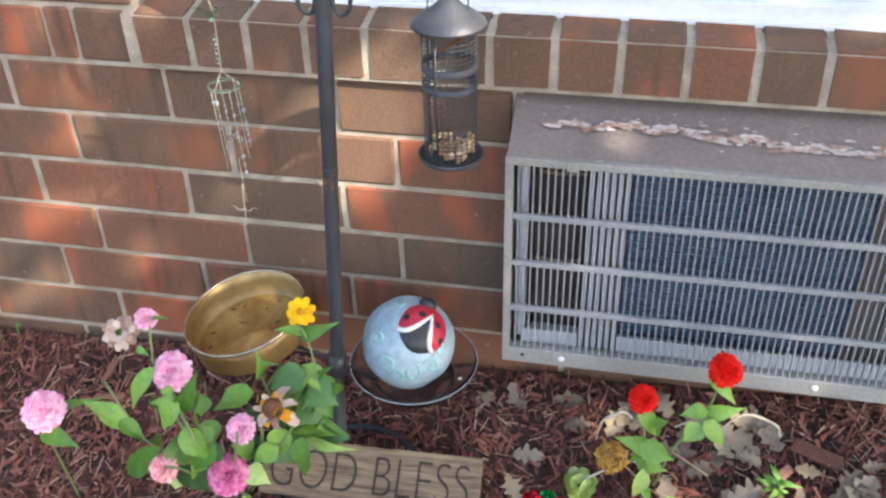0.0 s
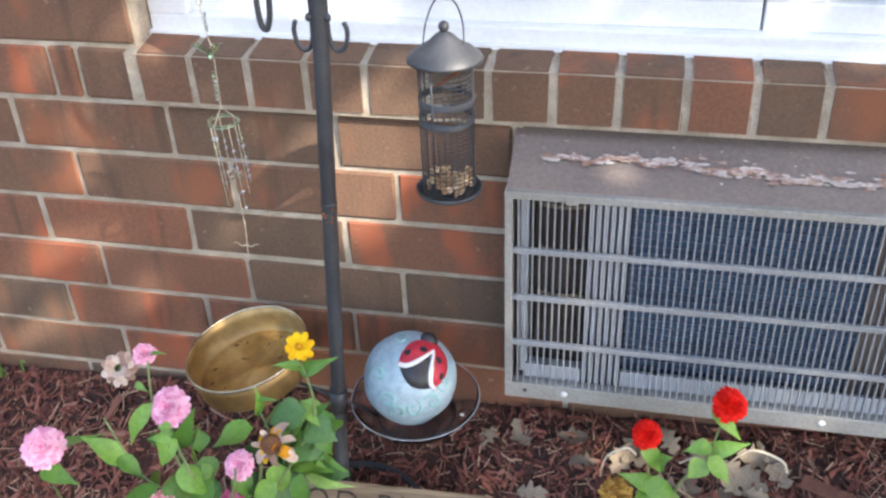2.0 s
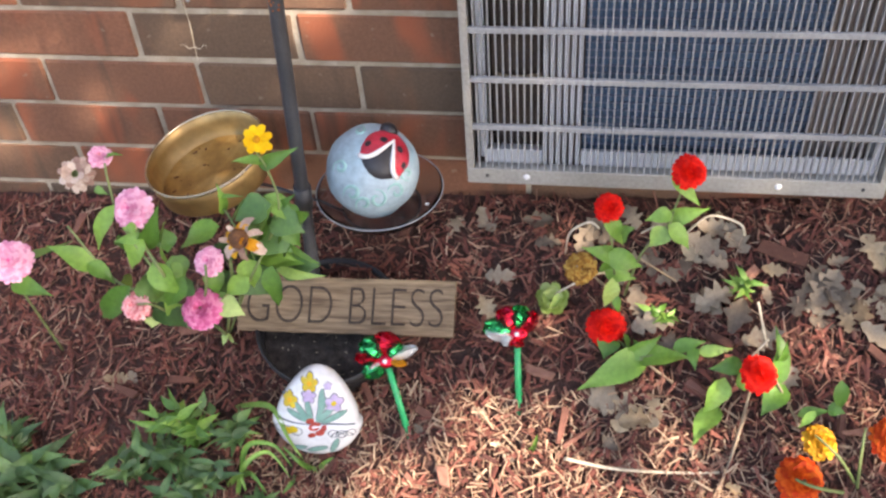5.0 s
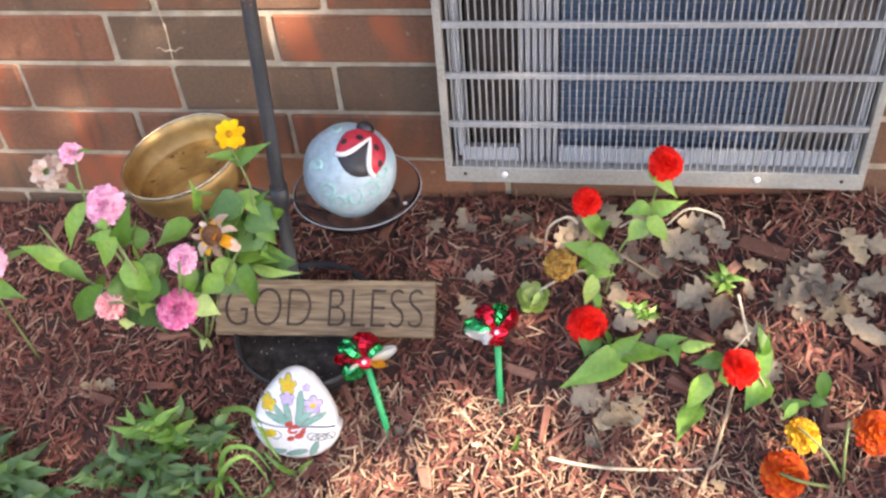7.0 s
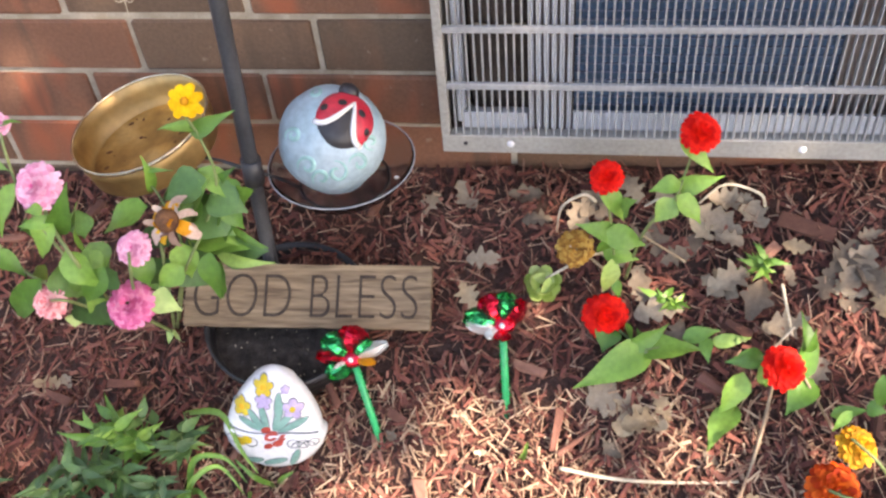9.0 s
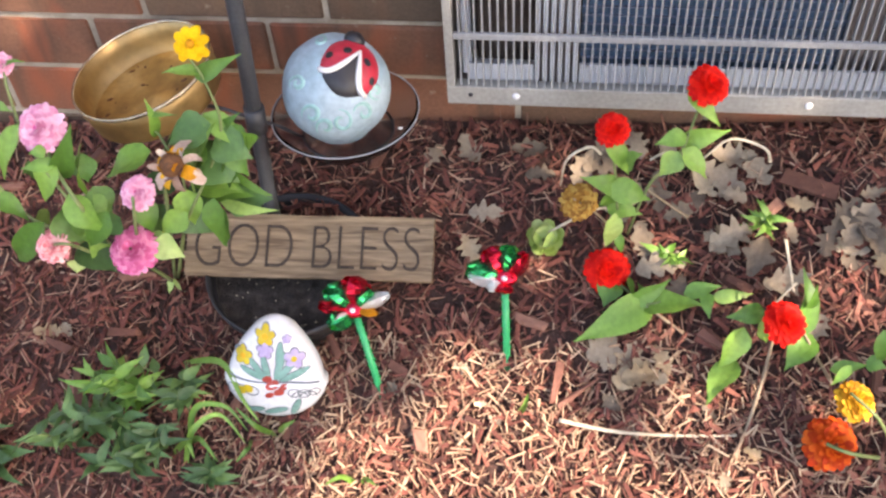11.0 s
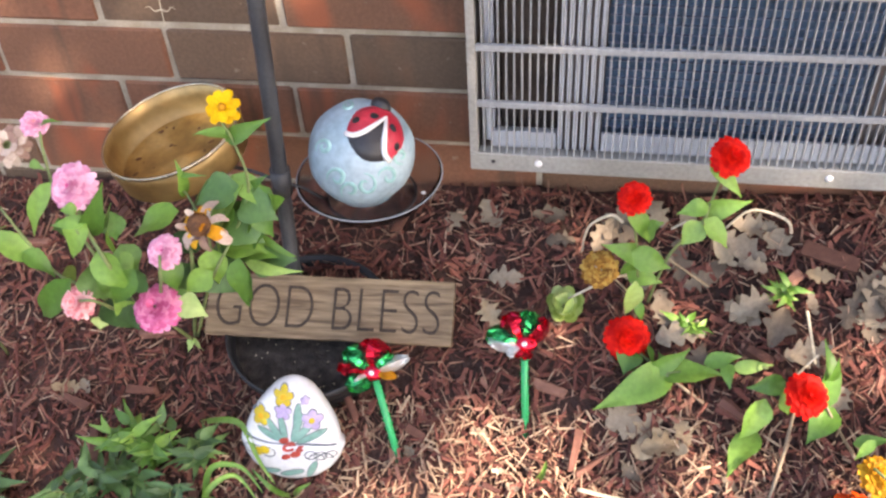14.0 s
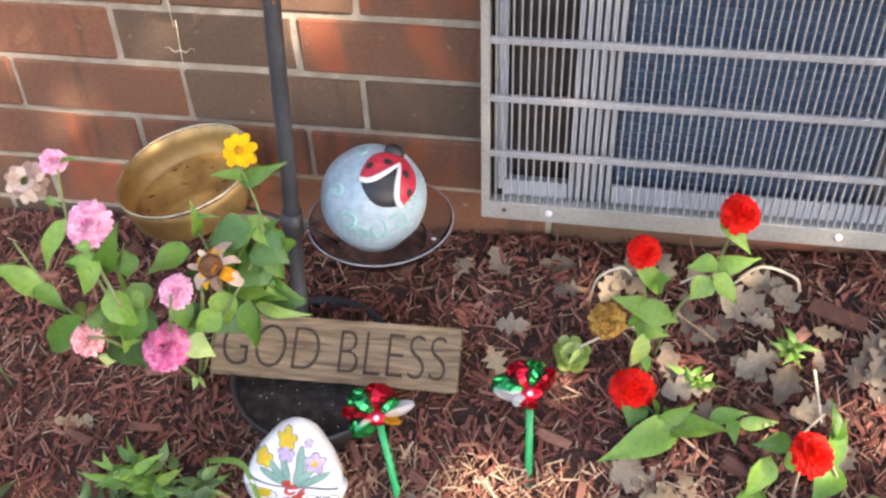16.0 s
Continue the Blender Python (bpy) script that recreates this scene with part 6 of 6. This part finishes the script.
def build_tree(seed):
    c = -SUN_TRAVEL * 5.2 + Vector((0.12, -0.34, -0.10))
    tree = thing("tree", "unseen leafy tree added to shade and dapple the flower bed", "tree", (c.x + 0.5, c.y - 1.3, ground_z(c.x, c.y)))
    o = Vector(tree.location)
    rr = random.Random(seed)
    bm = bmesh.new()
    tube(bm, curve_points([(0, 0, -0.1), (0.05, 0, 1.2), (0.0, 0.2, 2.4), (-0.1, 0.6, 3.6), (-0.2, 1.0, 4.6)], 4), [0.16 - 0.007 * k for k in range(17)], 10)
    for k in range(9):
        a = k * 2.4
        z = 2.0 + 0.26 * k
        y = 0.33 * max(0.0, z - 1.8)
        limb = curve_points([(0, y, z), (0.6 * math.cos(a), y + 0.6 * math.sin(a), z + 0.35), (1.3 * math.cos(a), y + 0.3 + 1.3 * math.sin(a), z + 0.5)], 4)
        if not any(in_sun_gap(o + q) for q in limb):
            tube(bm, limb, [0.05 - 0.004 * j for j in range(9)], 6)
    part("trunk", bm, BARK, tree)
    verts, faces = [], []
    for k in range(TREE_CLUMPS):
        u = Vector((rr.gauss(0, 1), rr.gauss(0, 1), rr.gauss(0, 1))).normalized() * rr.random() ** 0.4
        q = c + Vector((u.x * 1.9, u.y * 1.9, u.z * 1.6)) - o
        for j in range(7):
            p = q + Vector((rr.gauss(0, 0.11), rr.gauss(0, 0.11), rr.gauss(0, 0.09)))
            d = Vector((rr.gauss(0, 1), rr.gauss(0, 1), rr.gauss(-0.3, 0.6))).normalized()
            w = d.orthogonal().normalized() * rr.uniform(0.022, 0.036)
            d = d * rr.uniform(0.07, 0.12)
            if in_sun_gap(o + p + d * 0.5, rr.uniform(0.55, 1.25)):
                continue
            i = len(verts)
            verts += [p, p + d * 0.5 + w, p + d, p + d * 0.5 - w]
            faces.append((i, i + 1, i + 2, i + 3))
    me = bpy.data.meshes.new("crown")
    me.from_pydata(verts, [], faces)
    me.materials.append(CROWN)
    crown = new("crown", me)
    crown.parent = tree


TREE_CLUMPS = 2400
# gaps cut in the crown so sun lights chosen spots: spot and radius
SUN_GAPS = [(Vector(p), r) for p, r in (
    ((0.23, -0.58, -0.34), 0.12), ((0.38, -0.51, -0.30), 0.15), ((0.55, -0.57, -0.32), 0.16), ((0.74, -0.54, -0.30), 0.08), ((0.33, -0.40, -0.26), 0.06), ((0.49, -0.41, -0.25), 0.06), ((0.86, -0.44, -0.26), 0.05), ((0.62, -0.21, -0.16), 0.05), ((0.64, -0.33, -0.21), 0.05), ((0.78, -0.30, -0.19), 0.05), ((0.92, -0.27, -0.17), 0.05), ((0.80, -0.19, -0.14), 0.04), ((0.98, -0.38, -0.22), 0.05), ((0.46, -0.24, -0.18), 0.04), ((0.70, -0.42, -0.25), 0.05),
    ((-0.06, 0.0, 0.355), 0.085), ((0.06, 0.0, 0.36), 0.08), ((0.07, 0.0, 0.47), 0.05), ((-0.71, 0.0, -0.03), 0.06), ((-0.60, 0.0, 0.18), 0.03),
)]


def in_sun_gap(p, ragged=1.0):
    return any((p - g).cross(SUN_TRAVEL).length < r * ragged for g, r in SUN_GAPS)


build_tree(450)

# ---- mulch ----


def scatter(name, count, lx, wx, tx, material, label, seed, y0=-1.05, xs=(-1.15, 1.55), y1=0.0, lift=0.0):
    rng = np.random.default_rng(seed)
    x = rng.uniform(*xs, count)
    y = y1 + (y0 - y1) * rng.random(count)
    y[(y > -0.02)] = -0.02
    ln, wd, th = rng.uniform(*lx, count) * 0.5, rng.uniform(*wx, count) * 0.5, rng.uniform(*tx, count) * 0.5
    yaw = rng.uniform(0, np.pi, count)
    tilt = rng.normal(0, 0.22, count)
    roll = rng.normal(0, 0.5, count)
    z = -0.095 + 0.045 * x + 0.45 * np.maximum(y, -0.75) + np.where(y < -0.75, 0.03 * (y + 0.75), 0)
    bumpy = np.array([0.010 * noise.noise((a * 9, b * 9, 0)) for a, b in zip(x, y)])
    z = z + bumpy + rng.uniform(-0.004, 0.010, count) + lift
    ca, sa, ct, st, cr, sr = np.cos(yaw), np.sin(yaw), np.cos(tilt), np.sin(tilt), np.cos(roll), np.sin(roll)
    ax = np.stack([ca * ct, sa * ct, st + 0.45 * sa * ct], 1)
    ay = np.stack([-sa * cr, ca * cr, sr + 0.45 * ca * cr], 1)
    az = np.cross(ax, ay)
    az /= np.linalg.norm(az, axis=1)[:, None]
    c = np.stack([x, y, z], 1)
    V = np.zeros((count, 8, 3))
    k = 0
    for sx in (-1, 1):
        for sy in (-1, 1):
            for sz in (-1, 1):
                taper = rng.uniform(0.35, 1.0, count)
                skew = rng.normal(0, 0.15, count)
                V[:, k] = c + ax * (sx * ln * rng.uniform(0.75, 1.05, count))[:, None] + ay * ((sy * taper + skew) * wd)[:, None] + az * (sz * th)[:, None]
                k += 1
    V[:, :, 1] = np.minimum(V[:, :, 1], -0.002)
    F = np.array([(0, 1, 3, 2), (4, 6, 7, 5), (0, 4, 5, 1), (2, 3, 7, 6), (0, 2, 6, 4), (1, 5, 7, 3)])
    faces = (F[None] + 8 * np.arange(count)[:, None, None]).reshape(-1, 4)
    me = bpy.data.meshes.new(name)
    me.from_pydata(V.reshape(-1, 3).tolist(), [], faces.tolist())
    me.materials.append(material)
    return tagged(new(name, me), label, "mulch", kind="stuff")


scatter("mulch_chips", 15000, (0.008, 0.038), (0.0025, 0.009), (0.0015, 0.0045), CHIP, "red-brown shredded bark mulch covering the bed", 11)
scatter("mulch_splinters", 19000, (0.009, 0.046), (0.0008, 0.0032), (0.0008, 0.0025), FIBRE, "paler thin splinters of bark lying on the mulch", 12)
# tan fibres strewn only here, to paint the sunlit patch paler
scatter("sunlit_splinters", 3200, (0.008, 0.040), (0.001, 0.0042), (0.0008, 0.0025), SUNLIT_TAN, "tan splinters among the mulch, coloured paler for the sunlit patch", 13, -0.80, (-0.05, 1.0), -0.36, 0.003)

# ---- bricks ----


def brick_mesh(name, w, d, h, seed, bevel=0.004):
    rr = random.Random(seed)
    bm = bmesh.new()
    box(bm, -w / 2, w / 2, 0, d, -h / 2, h / 2)
    bmesh.ops.bevel(bm, geom=list(bm.edges), offset=bevel, segments=1, affect="EDGES")
    for v in bm.verts:
        v.co += Vector((rr.gauss(0, 0.0009), rr.gauss(0, 0.0006), rr.gauss(0, 0.0009)))
    me = bpy.data.meshes.new(name)
    bm.to_mesh(me)
    bm.free()
    me.materials.append(BRICK_BROWN)
    return me


GAP = 0.0088
full = [brick_mesh("brick", L - GAP, 0.06, K - GAP, s) for s in range(5)]
cut_cache = {}


def fire(ob, kind):
    """Give one brick its firing: dark, brown or red."""
    ob.material_slots[0].link = "OBJECT"
    ob.material_slots[0].material = BRICKS[kind]


# the firing of the bricks course by course, by the number of the brick along the course
FIRING = {
    (7, -2): "r", (6, -2): "b", (5, -3): "r", (4, -3): "b", (4, -2): "b", (4, -1): "d", (4, 0): "b",
    (3, -3): "b", (3, -2): "b", (3, -1): "b", (3, 0): "r", (2, -3): "r", (2, -2): "r", (2, -1): "d", (2, 0): "r",
    (1, -3): "r", (1, -2): "r", (1, -1): "d", (1, 0): "d", (0, -3): "d", (0, -2): "r", (0, -1): "r", (0, 0): "r", (-1, -2): "r", (-1, -1): "r", (-1, 0): "r", (-1, 1): "b", (-1, 2): "r", (-1, 3): "b",
}


def put_brick(me, x, y, z, kind="b"):
    ob = new("brick", me)
    ob.parent = wall
    fire(ob, kind)
    rr = random.Random(int(x * 1000) * 31 + int(z * 1000))
    ob.location = (x, y + rr.gauss(0, 0.0012), z)
    ob.rotation_euler = (rr.gauss(0, 0.004), rr.gauss(0, 0.002), rr.gauss(0, 0.004))
    return ob


def lay_course(c, x_from, x_to):
    """One course of third-bond bricks, cut where it meets an edge."""
    off = 0.0 if c % 2 == 0 else K
    z = (c + 0.5) * K
    n = math.floor((x_from - off) / L)
    while off + n * L < x_to:
        a, b = max(off + n * L, x_from), min(off + (n + 1) * L, x_to)
        n += 1
        if b - a < 0.03:
            continue
        if b - a > L - 0.002:
            me = full[(n * 7 + c * 3) % 5]
        else:
            key = round(b - a, 3)
            me = cut_cache.setdefault(key, brick_mesh("brick", b - a - GAP, 0.06, K - GAP, int(key * 1000)))
        put_brick(me, (a + b) / 2, 0.0, z, FIRING.get((c, n - 1), "bdrb"[(n * 5 + c * 3) % 4]))


for c in range(-3, 5):
    if c < 0:
        lay_course(c, -1.9, 2.2)
    else:
        lay_course(c, -1.9, AC_X0)
        lay_course(c, AC_X1 + 0.004, 2.2)
lay_course(5, -1.9, JAMB_X - 0.118)
put_brick(brick_mesh("brick", 0.098, 0.06, K - GAP, 77), JAMB_X - 0.066, 0.0, 5.5 * K)
for c in range(6, 12):
    lay_course(c, -1.9, JAMB_X)

# the return of the window's jamb
jamb = brick_mesh("brick", 0.012, 0.056, K - GAP, 91)
for c in range(6, 12):
    put_brick(jamb, JAMB_X - 0.0075, 0.0625, (c + 0.5) * K)

# rowlock sill, sloping forward
PITCH = 0.1003
sill_meshes = []
for s in range(6):
    rr = random.Random(40 + s)
    bm = bmesh.new()
    w = PITCH - 0.0075
    vs = box(bm, -w / 2, w / 2, 0, 0.105, 0, 0.088)
    for v in vs:
        if v.co.z > 0.05:
            v.co.z += 0.016 * v.co.y / 0.105
    bmesh.ops.bevel(bm, geom=list(bm.edges), offset=0.0035, segments=2, affect="EDGES")
    for v in bm.verts:
        v.co += Vector((rr.gauss(0, 0.0008), rr.gauss(0, 0.0006), rr.gauss(0, 0.0008)))
    me = bpy.data.meshes.new("sill_brick")
    bm.to_mesh(me)
    bm.free()
    me.materials.append(BRICK_BROWN)
    sill_meshes.append(me)
for k in range(20):
    ob = new("sill_brick", sill_meshes[(k * 5 + k // 3) % 6])
    ob.parent = wall
    fire(ob, "bbbbddbbbrdbrbrbbrbr"[k])
    ob.location = (-0.336 + PITCH * (k + 0.5), -0.016, 0.518)
